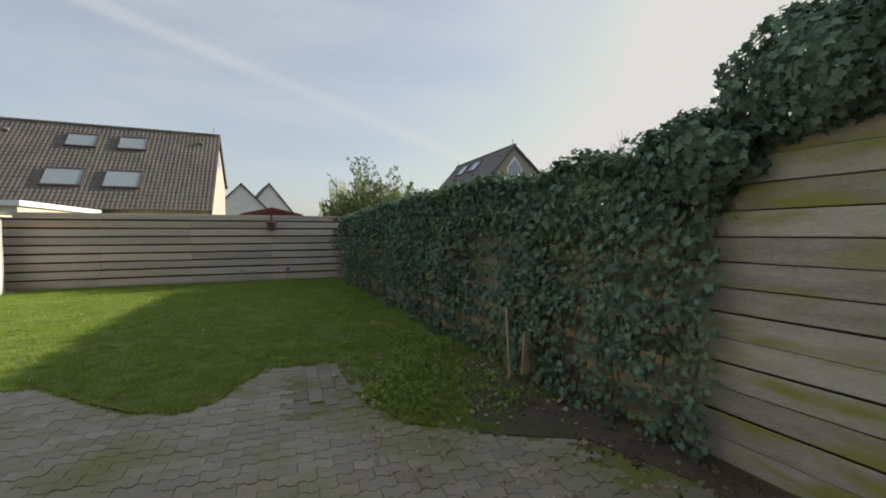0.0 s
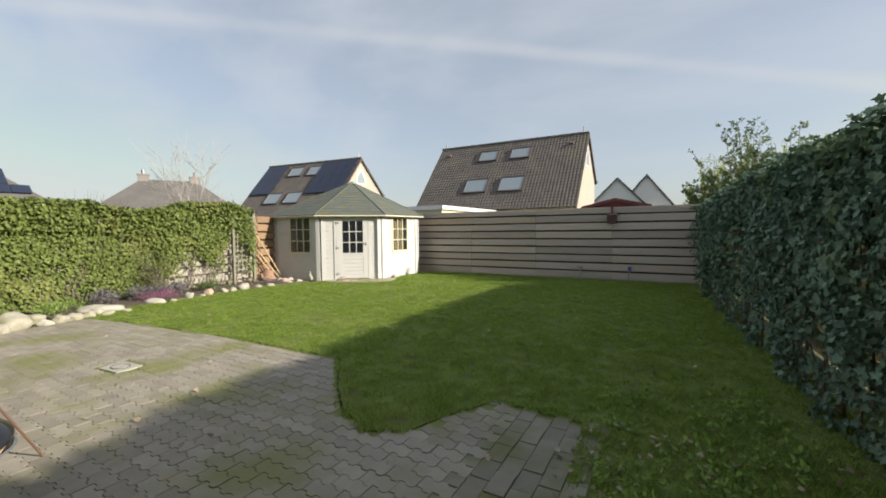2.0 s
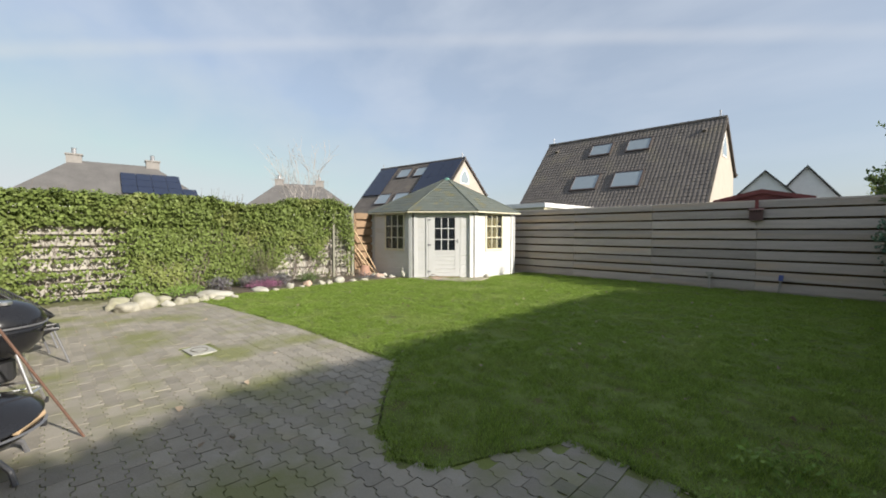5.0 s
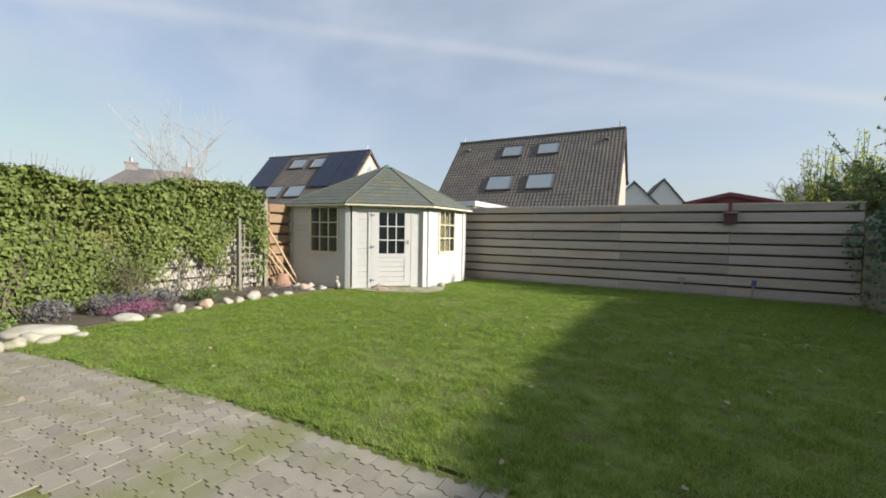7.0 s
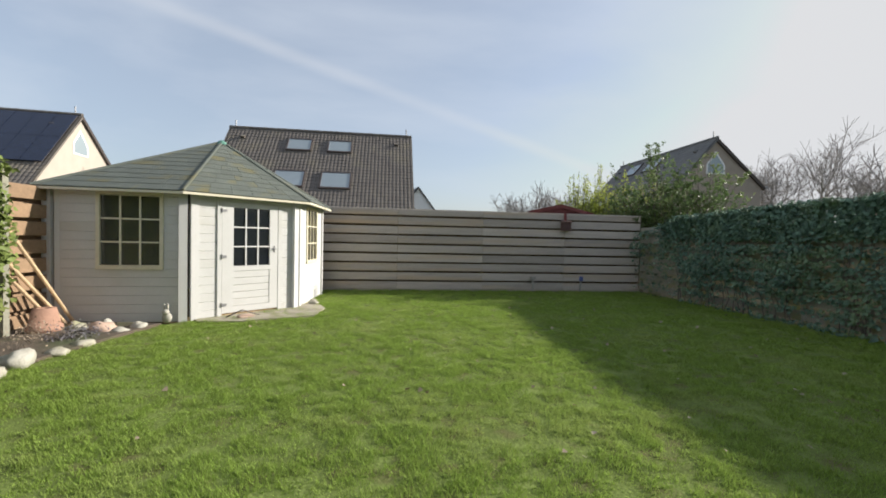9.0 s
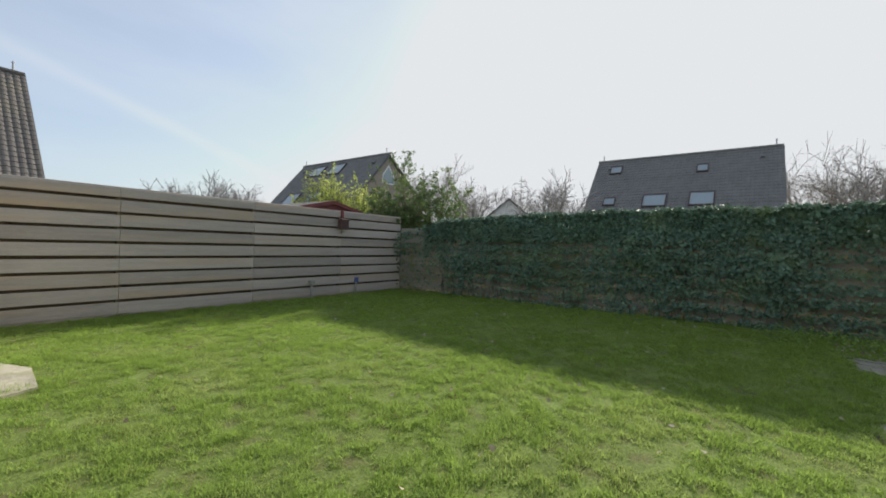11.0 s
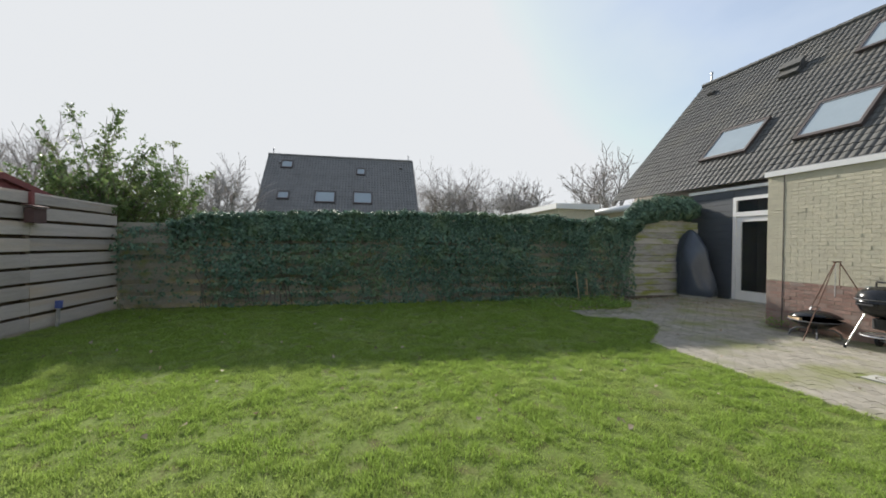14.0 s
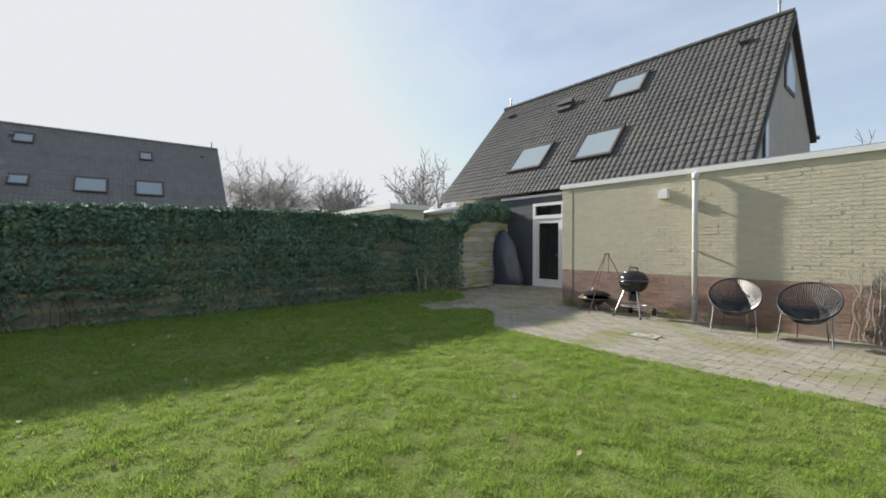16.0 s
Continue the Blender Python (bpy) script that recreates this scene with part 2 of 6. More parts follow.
M["black_plastic"] = material("black_plastic", (0.025, 0.025, 0.027), 0.45, 0.2, 4, 60, 0.05)
M["cord"] = material("plastic_cord", (0.03, 0.03, 0.033), 0.3, 0.3, 4, 60, 0.02, island=0.5)
M["grey_steel"] = material("painted_steel", (0.20, 0.20, 0.21), 0.45, 0.15, 4, 60, 0.05, metal=0.4)
M["tarp"] = material("tarpaulin", (0.06, 0.075, 0.105), 0.38, 0.2, 4, 40, 0.25)
M["stone"] = material("field_stone", (0.36, 0.34, 0.28), 0.85, 0.25, 5, 60, 0.5, stain=(0.27, 0.27, 0.15), stain_at=(0.5, 0.75), stain_scale=3.0)
M["stone_white"] = material("white_stone", (0.40, 0.385, 0.335), 0.85, 0.15, 5, 60, 0.5, stain=(0.33, 0.30, 0.24), stain_at=(0.5, 0.75), stain_scale=3.0)
M["stone_red"] = material("reddish_stone", (0.46, 0.33, 0.26), 0.85, 0.2, 5, 60, 0.5)
M["concrete"] = material("concrete", (0.38, 0.37, 0.335), 0.9, 0.18, 5, 90, 0.4, stain=(0.30, 0.31, 0.22), stain_scale=2.0)
M["step_grit"] = material("step_grit", (0.33, 0.30, 0.23), 0.95, 0.4, 5, 60, 0.8, stain=(0.22, 0.22, 0.11), stain_scale=3.0)
M["terracotta"] = material("terracotta", (0.36, 0.21, 0.15), 0.85, 0.2, 6, 60, 0.3)
M["red_wood"] = material("red_wood", (0.20, 0.055, 0.05), 0.7, 0.25, 4, 40, 0.2)
M["box_brown"] = material("box_brown", (0.10, 0.055, 0.05), 0.8, 0.25, 5, 50, 0.3)
M["blue_plastic"] = material("blue_plastic", (0.10, 0.13, 0.35), 0.5, 0.15, 4, 40, 0.05)

# ---- mesh building ----


class Mesh:
    """Collects points and faces of one mesh."""

    def __init__(self):
        self.v, self.f, self.smooth = [], [], False

    def add(self, pts, faces, m=None):
        k = len(self.v)
        self.v += [tuple(m @ Vector(p)) if m else tuple(p) for p in pts]
        self.f += [tuple(i + k for i in q) for q in faces]
        return self

    def box(self, x0, y0, z0, x1, y1, z1, m=None):
        p = [(x, y, z) for z in (z0, z1) for x, y in ((x0, y0), (x1, y0), (x1, y1), (x0, y1))]
        return self.add(p, [(3, 2, 1, 0), (4, 5, 6, 7), (0, 1, 5, 4), (1, 2, 6, 5), (2, 3, 7, 6), (3, 0, 4, 7)], m)

    def board(self, length, w, h, c=0.004, m=None):
        """A board along x from 0 to length, w thick in y, h high in z, with softened long edges."""
        a, b = w / 2, h / 2
        s = [(-a + c, -b), (a - c, -b), (a, -b + c), (a, b - c), (a - c, b), (-a + c, b), (-a, b - c), (-a, -b + c)]
        p = [(x, y, z) for x in (0, length) for y, z in s]
        fs = [(i, (i + 1) % 8, 8 + (i + 1) % 8, 8 + i) for i in range(8)]
        return self.add(p, fs + [tuple(range(7, -1, -1)), tuple(range(8, 16))], m)

    def prism(self, poly, z0, z1, m=None):
        k = len(poly)
        p = [(x, y, z0) for x, y in poly] + [(x, y, z1) for x, y in poly]
        return self.add(p, [tuple(range(k - 1, -1, -1)), tuple(range(k, 2 * k))] + [(i, (i + 1) % k, k + (i + 1) % k, k + i) for i in range(k)], m)

    def tube(self, path, r, n=6, taper=None):
        k0 = len(self.v)
        pts = [Vector(p) for p in path]
        for i, p in enumerate(pts):
            d = (pts[min(i + 1, len(pts) - 1)] - pts[max(i - 1, 0)]).normalized()
            a = d.orthogonal().normalized() if i == 0 else (a - d * a.dot(d)).normalized()
            b = d.cross(a)
            rr = r if taper is None else r + (taper - r) * i / (len(pts) - 1)
            self.v += [tuple(p + (a * math.cos(2 * math.pi * j / n) + b * math.sin(2 * math.pi * j / n)) * rr) for j in range(n)]
        for i in range(len(pts) - 1):
            for j in range(n):
                q = k0 + i * n
                self.f.append((q + j, q + (j + 1) % n, q + n + (j + 1) % n, q + n + j))
        self.f.append(tuple(k0 + j for j in range(n - 1, -1, -1)))
        self.f.append(tuple(k0 + (len(pts) - 1) * n + j for j in range(n)))
        return self

    def lathe(self, prof, n=24, m=None):
        k = len(prof)
        p = [(r * math.cos(2 * math.pi * j / n), r * math.sin(2 * math.pi * j / n), z) for r, z in prof for j in range(n)]
        fs = [(i * n + j, i * n + (j + 1) % n, (i + 1) * n + (j + 1) % n, (i + 1) * n + j) for i in range(k - 1) for j in range(n)]
        return self.add(p, fs, m)

    def make(self, name, mat, smooth=False):
        me = bpy.data.meshes.new(name)
        me.from_pydata(self.v, [], self.f)
        me.materials.append(M[mat])
        if smooth or self.smooth:
            me.polygons.foreach_set("use_smooth", [True] * len(me.polygons))
        me.validate()
        me.update()
        return me


def thing(name, label, category, m=None, group="", kind=""):
    ob = new(name)
    ob.empty_display_size = 0.1
    if m:
        ob.matrix_world = m
    return tagged(ob, label, category, group, kind)


def part(name, me, mat, parent, label="", smooth=False, m=None):
    """One mesh under a thing or a part (me: a Mesh, or mesh data shared between alike pieces)."""
    ob = new(name, me.make(name, mat, smooth) if isinstance(me, Mesh) else me)
    ob.parent = parent
    if m:
        ob.matrix_local = m
    if label:
        ob["label"] = label
    return ob


def solid(name, me, mat, label, category, kind="", group="", smooth=False, m=None):
    ob = new(name, me.make(name, mat, smooth))
    if m:
        ob.matrix_world = m
    return tagged(ob, label, category, group, kind)


def big_mesh(name, verts, faces_flat, per, mat):
    """Mesh from numpy arrays: all faces have the same number of corners."""
    me = bpy.data.meshes.new(name)
    nv, nf = len(verts), len(faces_flat) // per
    me.vertices.add(nv)
    me.vertices.foreach_set("co", np.asarray(verts, dtype=np.float32).ravel())
    me.loops.add(nf * per)
    me.loops.foreach_set("vertex_index", np.asarray(faces_flat, dtype=np.int32))
    me.polygons.add(nf)
    me.polygons.foreach_set("loop_start", np.arange(0, nf * per, per, dtype=np.int32))
    me.polygons.foreach_set("loop_total", np.full(nf, per, dtype=np.int32))
    me.materials.append(M[mat])
    me.update(calc_edges=True)
    me.validate()
    return me


RNG = np.random.default_rng(7)
IVY = np.array([(0, 0, 0), (0.46, 0.12, 0.06), (0.36, 0.5, 0.02), (0, 1, -0.05), (-0.36, 0.5, 0.02), (-0.46, 0.12, 0.06), (0, 0.4, -0.05)])
LOBED = np.array([(0, 0.12, 0.0), (0.20, -0.02, 0.05), (0.42, 0.10, 0.07), (0.30, 0.30, 0.01), (0.54, 0.52, 0.05), (0.22, 0.60, -0.01), (0, 1.0, -0.06), (-0.22, 0.60, -0.01), (-0.54, 0.52, 0.05), (-0.30, 0.30, 0.01), (-0.42, 0.10, 0.07), (-0.20, -0.02, 0.05), (0, 0.42, -0.05)])
LOBED_F = np.array([(i, (i + 1) % 12, 12) for i in range(12)])
IVY_F = np.array([(0, 1, 6), (1, 2, 6), (2, 3, 6), (3, 4, 6), (4, 5, 6), (5, 0, 6)])
LANCE = np.array([(0, 0, 0), (0.2, 0.45, 0.03), (0, 1, -0.06), (-0.2, 0.45, 0.03)])
LANCE_F = np.array([(0, 1, 2), (0, 2, 3)])


def leaves(name, pos, normal, size, mat, shape=IVY, faces=IVY_F, tilt=0.5, down=1.0, spin=0.7):
    """Many leaves in one mesh: each lies about square to its normal, its tip pointing down (or up: down=-1)."""
    n = len(pos)
    nrm = normal + RNG.normal(0, tilt, (n, 3))
    nrm /= np.linalg.norm(nrm, axis=1, keepdims=True) + 1e-9
    tip = np.array([0, 0, -down]) + RNG.normal(0, spin, (n, 3))
    tip -= nrm * (tip * nrm).sum(1, keepdims=True)
    tip /= np.linalg.norm(tip, axis=1, keepdims=True) + 1e-9
    side = np.cross(tip, nrm)
    s = np.asarray(size).reshape(-1, 1, 1)
    k = len(shape)
    v = pos[:, None, :] + s * (shape[None, :, 0:1] * side[:, None, :] + shape[None, :, 1:2] * tip[:, None, :] + shape[None, :, 2:3] * nrm[:, None, :])
    f = (faces[None, :, :] + (np.arange(n) * k)[:, None, None]).reshape(-1)
    return big_mesh(name, v.reshape(-1, 3), f, 3, mat)


def bumpy(x, y, s=1.0, seed=0.0):
    return np.array([noise.noise((a * s + seed, b * s, seed * 1.7)) for a, b in zip(np.ravel(x), np.ravel(y))])

# ---- plan ----
def east_x(y):
    """The line of the east fence."""
    return 0.05 + 0.07 * (13.0 - y)


EDGE = [(-9.7, 3.7), (-8.6, 3.87), (-6.0, 4.12), (-4.0, 4.14), (-3.85, 3.98), (-3.4, 3.5), (-3.0, 3.15), (-2.6, 2.98), (-2.33, 3.1), (-2.2, 3.45), (-1.95, 3.92), (-1.22, 3.86), (-1.12, 2.6), (-0.85, 2.1), (-0.27, 1.68), (0.3, 1.35), (0.95, 1.05)]
EX, EY = [p[0] for p in EDGE], [p[1] for p in EDGE]
ROCKLINE = [(3.6, -9.6), (4.2, -9.95), (5.0, -10.05), (6.2, -10.15), (7.0, -10.2), (8.3, -10.05), (9.0, -9.9), (9.25, -9.72), (10.3, -8.5), (11.0, -8.3), (13.0, -8.3)]
RY_, RX_ = [p[0] for p in ROCKLINE], [p[1] for p in ROCKLINE]
HOUSE = pose(-3.05, 0.882, 0, 0, 0, 2.1)

# ---- ground ----
g = Mesh()
g.add([(-400, -400, -0.04), (400, -400, -0.04), (400, 400, -0.04), (-400, 400, -0.04)], [(0, 1, 2, 3)])
solid("ground", g, "far_ground", "green and brown open ground around the gardens", "ground", "structure")
lawn_poly = [(x, y) for x, y in EDGE] + [(east_x(y) + 0.1, y) for y in (3, 6, 9, 12, 13.1)] + [(x, y) for y, x in reversed(ROCKLINE)]
solid("lawn", Mesh().prism(lawn_poly, -0.1, 0.0), "turf", "trodden green lawn with thin mossy patches", "lawn", "structure")
bed_poly = [(-11.7, 3.3), (-9.9, 3.3)] + [(x - 0.02, y) for y, x in ROCKLINE if y < 9.1] + [(-11.7, 9.1)]
solid("flower_bed", Mesh().prism(bed_poly, -0.1, 0.035), "soil", "dark garden soil along the ivy hedge", "flower bed", "structure")
joint_poly = [(-11.5, 0.3), (-3.0, 0.5), (-3.0, -1.9), (1.2, -1.9), (0.95, 1.02)] + [(x, y - 0.03) for x, y in reversed(EDGE)] + [(-11.5, 3.6)]
solid("pavement", Mesh().prism(joint_poly, -0.1, -0.0065), "joint", "mossy sand bed between wavy concrete pavers", "pavement", "structure")
PAVEMENT = bpy.data.objects["pavement"]
solid("soil_strip", Mesh().prism([(-0.4, 1.72), (0.3, 1.33), (0.55, 0.7), (0.7, -0.3), (0.98, -0.6), (0.9, 1.0), (0.75, 2.8), (0.35, 3.6), (-0.1, 2.6)], -0.1, 0.008), "soil", "bare dark soil at the foot of the ivy", "soil", "structure")

solid("soil_patch", Mesh().prism([(-3.07 - 0.5 * (1 - math.cos(a)) * 1.0, 0.97 + 0.14 * math.sin(a) + 0.03 * math.sin(5 * a)) for a in [i * math.pi / 12 for i in range(24)]], -0.1, -0.001), "soil", "dark bare soil at the corner of the house wall", "soil", "structure")

# blades of the lawn
n = 1330000
bx, by = RNG.uniform(-10.4, 1.0, n), RNG.uniform(1.0, 13.0, n)
ok = (by > np.interp(bx, EX, EY) - 0.05 - 0.04 * RNG.random(n)) & (bx > np.interp(by, RY_, RX_)) & (bx < east_x(by) - 0.02)
bx, by = bx[ok], by[ok]
clump = bumpy(bx, by, 2.0, 3.0) * 0.35 + bumpy(bx, by, 6.5, 5.0) * 0.75 + bumpy(bx, by, 15.0, 8.0) * 0.6
keep = (RNG.random(len(bx)) < 0.95 + 1.2 * clump) & ~((bx > -0.25) & (by < 2.4 - 0.8 * bx))
bx, by, clump = bx[keep], by[keep], clump[keep]
n = len(bx)
BLADE = np.array([(-0.5, 0, 0), (0.5, 0, 0), (0, 1, 0.42)])
h = RNG.uniform(0.010, 0.032, n) * np.clip(1.0 + 1.8 * clump, 0.45, 1.9)
wdt = RNG.uniform(0.0035, 0.0075, n)
th = RNG.uniform(0, 2 * np.pi, n)
lean = RNG.uniform(0.5, 2.2, n)
cx, sx = np.cos(th), np.sin(th)
lx = BLADE[None, :, 0] * wdt[:, None]
ly = BLADE[None, :, 2] * (h * lean)[:, None] * 1.4
lz = BLADE[None, :, 1] * h[:, None]
v = np.stack([bx[:, None] + lx * cx[:, None] - ly * sx[:, None], by[:, None] + lx * sx[:, None] + ly * cx[:, None], lz], -1)
f = np.arange(n * 3)
grass = new("grass", big_mesh("grass", v.reshape(-1, 3), f, 3, "blade"))
tagged(grass, "short uneven bright green lawn grass", "grass", kind="stuff")

M["plank_shade"] = material("plank_shade", (0.30, 0.275, 0.225), 0.9, 0.34, 3, 30, 0.45, island=0.6, stretch=(5, 0.5, 5), stain=(0.22, 0.23, 0.09), stain_at=(0.5, 0.7), stain_scale=0.7)
M["plank_brown"] = material("plank_brown", (0.27, 0.18, 0.11), 0.85, 0.35, 3, 26, 0.35, island=0.6, stretch=(6, 0.5, 6))

# ---- fences ----


def fence_run(name, label, a, b, posts, top, pitch, front_h, mat, gap_mat, side, short=0.0):
    """Boards nailed turn about before and behind the posts, from a to b; side: +1 if the front lies to the left of a->b."""
    a, b = Vector((*a, 0)), Vector((*b, 0))
    d = (b - a).normalized()
    ang = math.degrees(math.atan2(d.y, d.x))
    root = thing(name, label, "fence", pose(a.x, a.y, 0, 0, 0, ang))
    length = (b - a).length
    for s in posts:
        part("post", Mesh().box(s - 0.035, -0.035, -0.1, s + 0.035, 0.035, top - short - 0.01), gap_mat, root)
    edges = sorted(posts)
    rows = int(top / pitch)
    cache = {}
    for i in range(len(edges) - 1):
        seg = edges[i + 1] - edges[i]
        for r in range(rows + 1):
            z = top - front_h / 2 - r * pitch
            cut = short if r == 0 else 0.0
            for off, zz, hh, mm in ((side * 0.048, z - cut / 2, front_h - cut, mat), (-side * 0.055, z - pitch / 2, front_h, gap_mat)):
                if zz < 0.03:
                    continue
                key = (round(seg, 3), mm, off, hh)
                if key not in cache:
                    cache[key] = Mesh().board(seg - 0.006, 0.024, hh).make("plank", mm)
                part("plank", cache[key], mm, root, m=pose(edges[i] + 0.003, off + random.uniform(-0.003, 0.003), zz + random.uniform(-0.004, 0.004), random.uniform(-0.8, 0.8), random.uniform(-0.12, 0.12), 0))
    return root


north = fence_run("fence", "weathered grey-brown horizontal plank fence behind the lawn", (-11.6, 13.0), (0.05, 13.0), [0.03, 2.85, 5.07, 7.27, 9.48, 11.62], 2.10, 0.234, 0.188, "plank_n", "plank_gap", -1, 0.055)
part("top_rail", Mesh().board(11.65, 0.09, 0.035, m=pose(0, 0, 2.062)), "plank_n", north)
part("gravel_board", Mesh().board(11.65, 0.03, 0.12, m=pose(0, -0.03, 0.05)), "plank_n", north, "low concrete-coloured board at the ground")
a, b = (east_x(13.0) + 0.03, 12.97), (east_x(0.75) + 0.05, 0.75)
east = fence_run("fence", "grey horizontal plank fence overgrown with ivy", a, b, [0.05, 2.1, 4.2, 6.3, 8.4, 10.5, 11.9], 1.75, 0.249, 0.165, "plank_shade", "plank_shade", -1)
a, b = (east_x(1.1) + 0.05, 1.1), (east_x(-1.75) + 0.05, -1.75)
se = thing("fence", "mossy weathered lapped plank fence beside the house door", "fence", Matrix.Translation((a[0], a[1], 0)) @ pose(0, 0, 0, 0, 0, math.degrees(math.atan2(b[1] - a[1], b[0] - a[0]))))
for s in (0.1, 1.5, 2.8):
    part("post", Mesh().box(s - 0.035, 0.02, -0.1, s + 0.035, 0.09, 2.1), "plank_grey", se)
# added dark sheet: stops sun leaking through and paints the seams as shade
part("backing", Mesh().box(0.0, 0.035, 0.0, 2.85, 0.05, 2.1), "dark_trim", se)
for r in range(13):
    deep = 0.0 if r % 2 else 0.02
    part("plank", Mesh().board(2.85, 0.024, 0.158, 0.005), "plank_grey", se, m=pose(random.uniform(-0.01, 0.01), -0.02 + deep, 0.07 + r * 0.1655, 4.5 + random.uniform(-1.5, 1.5), random.uniform(-0.25, 0.25), 0))
fence_run("fence", "pale weathered plank fence under an ivy hedge", (-11.55, 8.35), (-11.5, 0.6), [0.03, 1.9, 3.8, 5.75, 7.7], 1.7, 0.235, 0.15, "plank_pale", "plank_pale", 1)
fence_run("fence", "warm brown plank fence beside the white summerhouse", (-11.6, 12.95), (-11.57, 8.42), [0.03, 2.2, 4.5], 1.95, 0.249, 0.19, "plank_brown", "plank_brown", 1)

# trellis between hedge and summerhouse
tr = thing("trellis", "square wooden garden trellis with climbing stems", "trellis", pose(-11.3, 7.55, 0, 0, 0, 90))
part("post", Mesh().box(0.58, -0.04, 0, 0.66, 0.04, 2.08), "lattice", tr)
part("post", Mesh().box(-0.04, -0.04, 0, 0.02, 0.04, 1.9), "lattice", tr)
for i in range(4):
    part("upright", Mesh().box(0.1 + i * 0.125, -0.012, 0.35, 0.122 + i * 0.125, 0.0, 1.95), "lattice", tr)
for i in range(12):
    part("slat", Mesh().box(0.0, 0.0, 0.4 + i * 0.135, 0.6, 0.012, 0.422 + i * 0.135), "lattice", tr)

# ---- ivy ----


def ivy_face(y0, y1, per_m2, line, face, top, depth, gaps, seed, size):
    """Leaf places and normals on a hanging hedge face along y; line(y): x of its support; face: +1 looks to +x."""
    n = int((y1 - y0) * 2.2 * per_m2)
    y = RNG.uniform(y0, y1, n)
    tz = top(y) + 0.07 * bumpy(y, y * 0, 2.2, seed + 4) + 0.05 * bumpy(y, y * 0, 7.0, seed + 9)
    z = RNG.uniform(0.0, 1.0, n) ** 0.9 * tz
    b = bumpy(y, z, 1.3, seed) + 0.5 * bumpy(y, z, 3.7, seed + 2)
    dens = gaps(y, z) + 0.55 * b + 0.35 * bumpy(y, z, 6.0, seed + 6)
    ok = RNG.random(n) < np.clip(dens, 0.04, 1)
    y, z, b, tz = y[ok], z[ok], b[ok], tz[ok]
    n = len(y)
    x = line(y) + face * (0.06 + depth * np.clip(0.5 + 0.6 * b, 0.05, 1.3) * RNG.uniform(0.35, 1.0, n) * np.clip((tz - z) / 0.18 + 0.5, 0, 1))
    nrm = np.tile(np.array([face * 1.0, 0.0, 0.35]), (n, 1))
    # crest
    m = n // 4
    y2 = RNG.uniform(y0, y1, m)
    t2 = top(y2) + 0.07 * bumpy(y2, y2 * 0, 2.2, seed + 4) + 0.05 * bumpy(y2, y2 * 0, 7.0, seed + 9)
    keep = RNG.random(m) < np.clip(gaps(y2, t2), 0, 1)
    y2, t2 = y2[keep], t2[keep]
    m = len(y2)
    x2 = line(y2) + face * RNG.uniform(-0.25, depth * 0.9, m)
    p2 = np.stack([x2, y2, t2 + RNG.uniform(-0.06, 0.06, m)], -1)
    n2 = np.tile(np.array([face * 0.2, 0.0, 1.0]), (m, 1))
    pos = np.concatenate([np.stack([x, y, z], -1), p2])
    return pos, np.concatenate([nrm, n2]), RNG.uniform(size * 0.55, size * 1.2, n + m)


def blob(c, r, n):
    """Places and normals scattered through the outer part of a lumpy mass."""
    d = RNG.normal(0, 1, (n, 3))
    d /= np.linalg.norm(d, axis=1, keepdims=True)
    rr = RNG.uniform(0.55, 1.0, n) ** 0.5
    w = 1 + 0.35 * np.array([noise.noise(Vector(q) * 1.8 + Vector(c)) for q in d])
    return np.array(c) + d * rr[:, None] * w[:, None] * np.array(r), d


def east_top(y):
    return np.interp(y, [0.6, 1.5, 2.3, 3.3, 5.4, 7.0, 8.9, 10.9, 11.6, 12.3], [2.14, 2.11, 2.10, 2.11, 2.13, 2.11, 2.04, 1.95, 1.86, 1.68])


def east_gaps(y, z):
    g0 = np.interp(y, [0.5, 5, 8, 10.5, 11.5, 12.4, 13], [1.05, 0.95, 0.8, 0.7, 0.42, 0.12, 0.0])
    g0 = g0 + np.clip(z - 1.55, 0, 0.4) * 1.6 * (y < 12)
    board = np.clip(np.cos((z - 1.667) / 0.249 * 2 * np.pi), 0, 1)
    thin = np.clip(bumpy(y, z, 0.75, 31.0) * 2.4 + 0.3 * bumpy(y, z, 3.0, 33.0) + 0.42, 0, 1)
    g0 = g0 - 1.15 * board * thin * (z < 1.45) * np.clip((y - 2.2) / 1.0, 0, 1)
    return g0 - 0.10 * np.clip((y - 2.5) / 2, 0, 1) * (z < 1.6) - 0.42 * (y < 2.3) * (z < 1.7) - 0.2 * (z < 0.5) - 0.35 * np.exp(-((y - 1.75) / 0.35) ** 2 - ((z - 0.35) / 0.4) ** 2)


p1, n1, s1 = ivy_face(0.75, 12.9, 2100, lambda y: east_x(y) - 0.03, -1, east_top, 0.32, east_gaps, 1.0, 0.057)
extra = [blob((east_x(0.3), 0.35, 2.36), (0.34, 0.5, 0.36), 3600), blob((east_x(-0.5), -0.35, 2.49), (0.38, 0.6, 0.38), 4000), blob((east_x(-1.2), -1.05, 2.52), (0.38, 0.5, 0.36), 3300), blob((east_x(1.0) - 0.1, 0.95, 1.98), (0.26, 0.42, 0.30), 2600)]
pe, ne = np.concatenate([e[0] for e in extra]), np.concatenate([e[1] for e in extra])
pos, nrm, siz = np.concatenate([p1, pe]), np.concatenate([n1, ne]), np.concatenate([s1, RNG.uniform(0.035, 0.07, len(pe))])
ny_ = 12000
cy_ = RNG.uniform(0.75, 12.0, ny_)
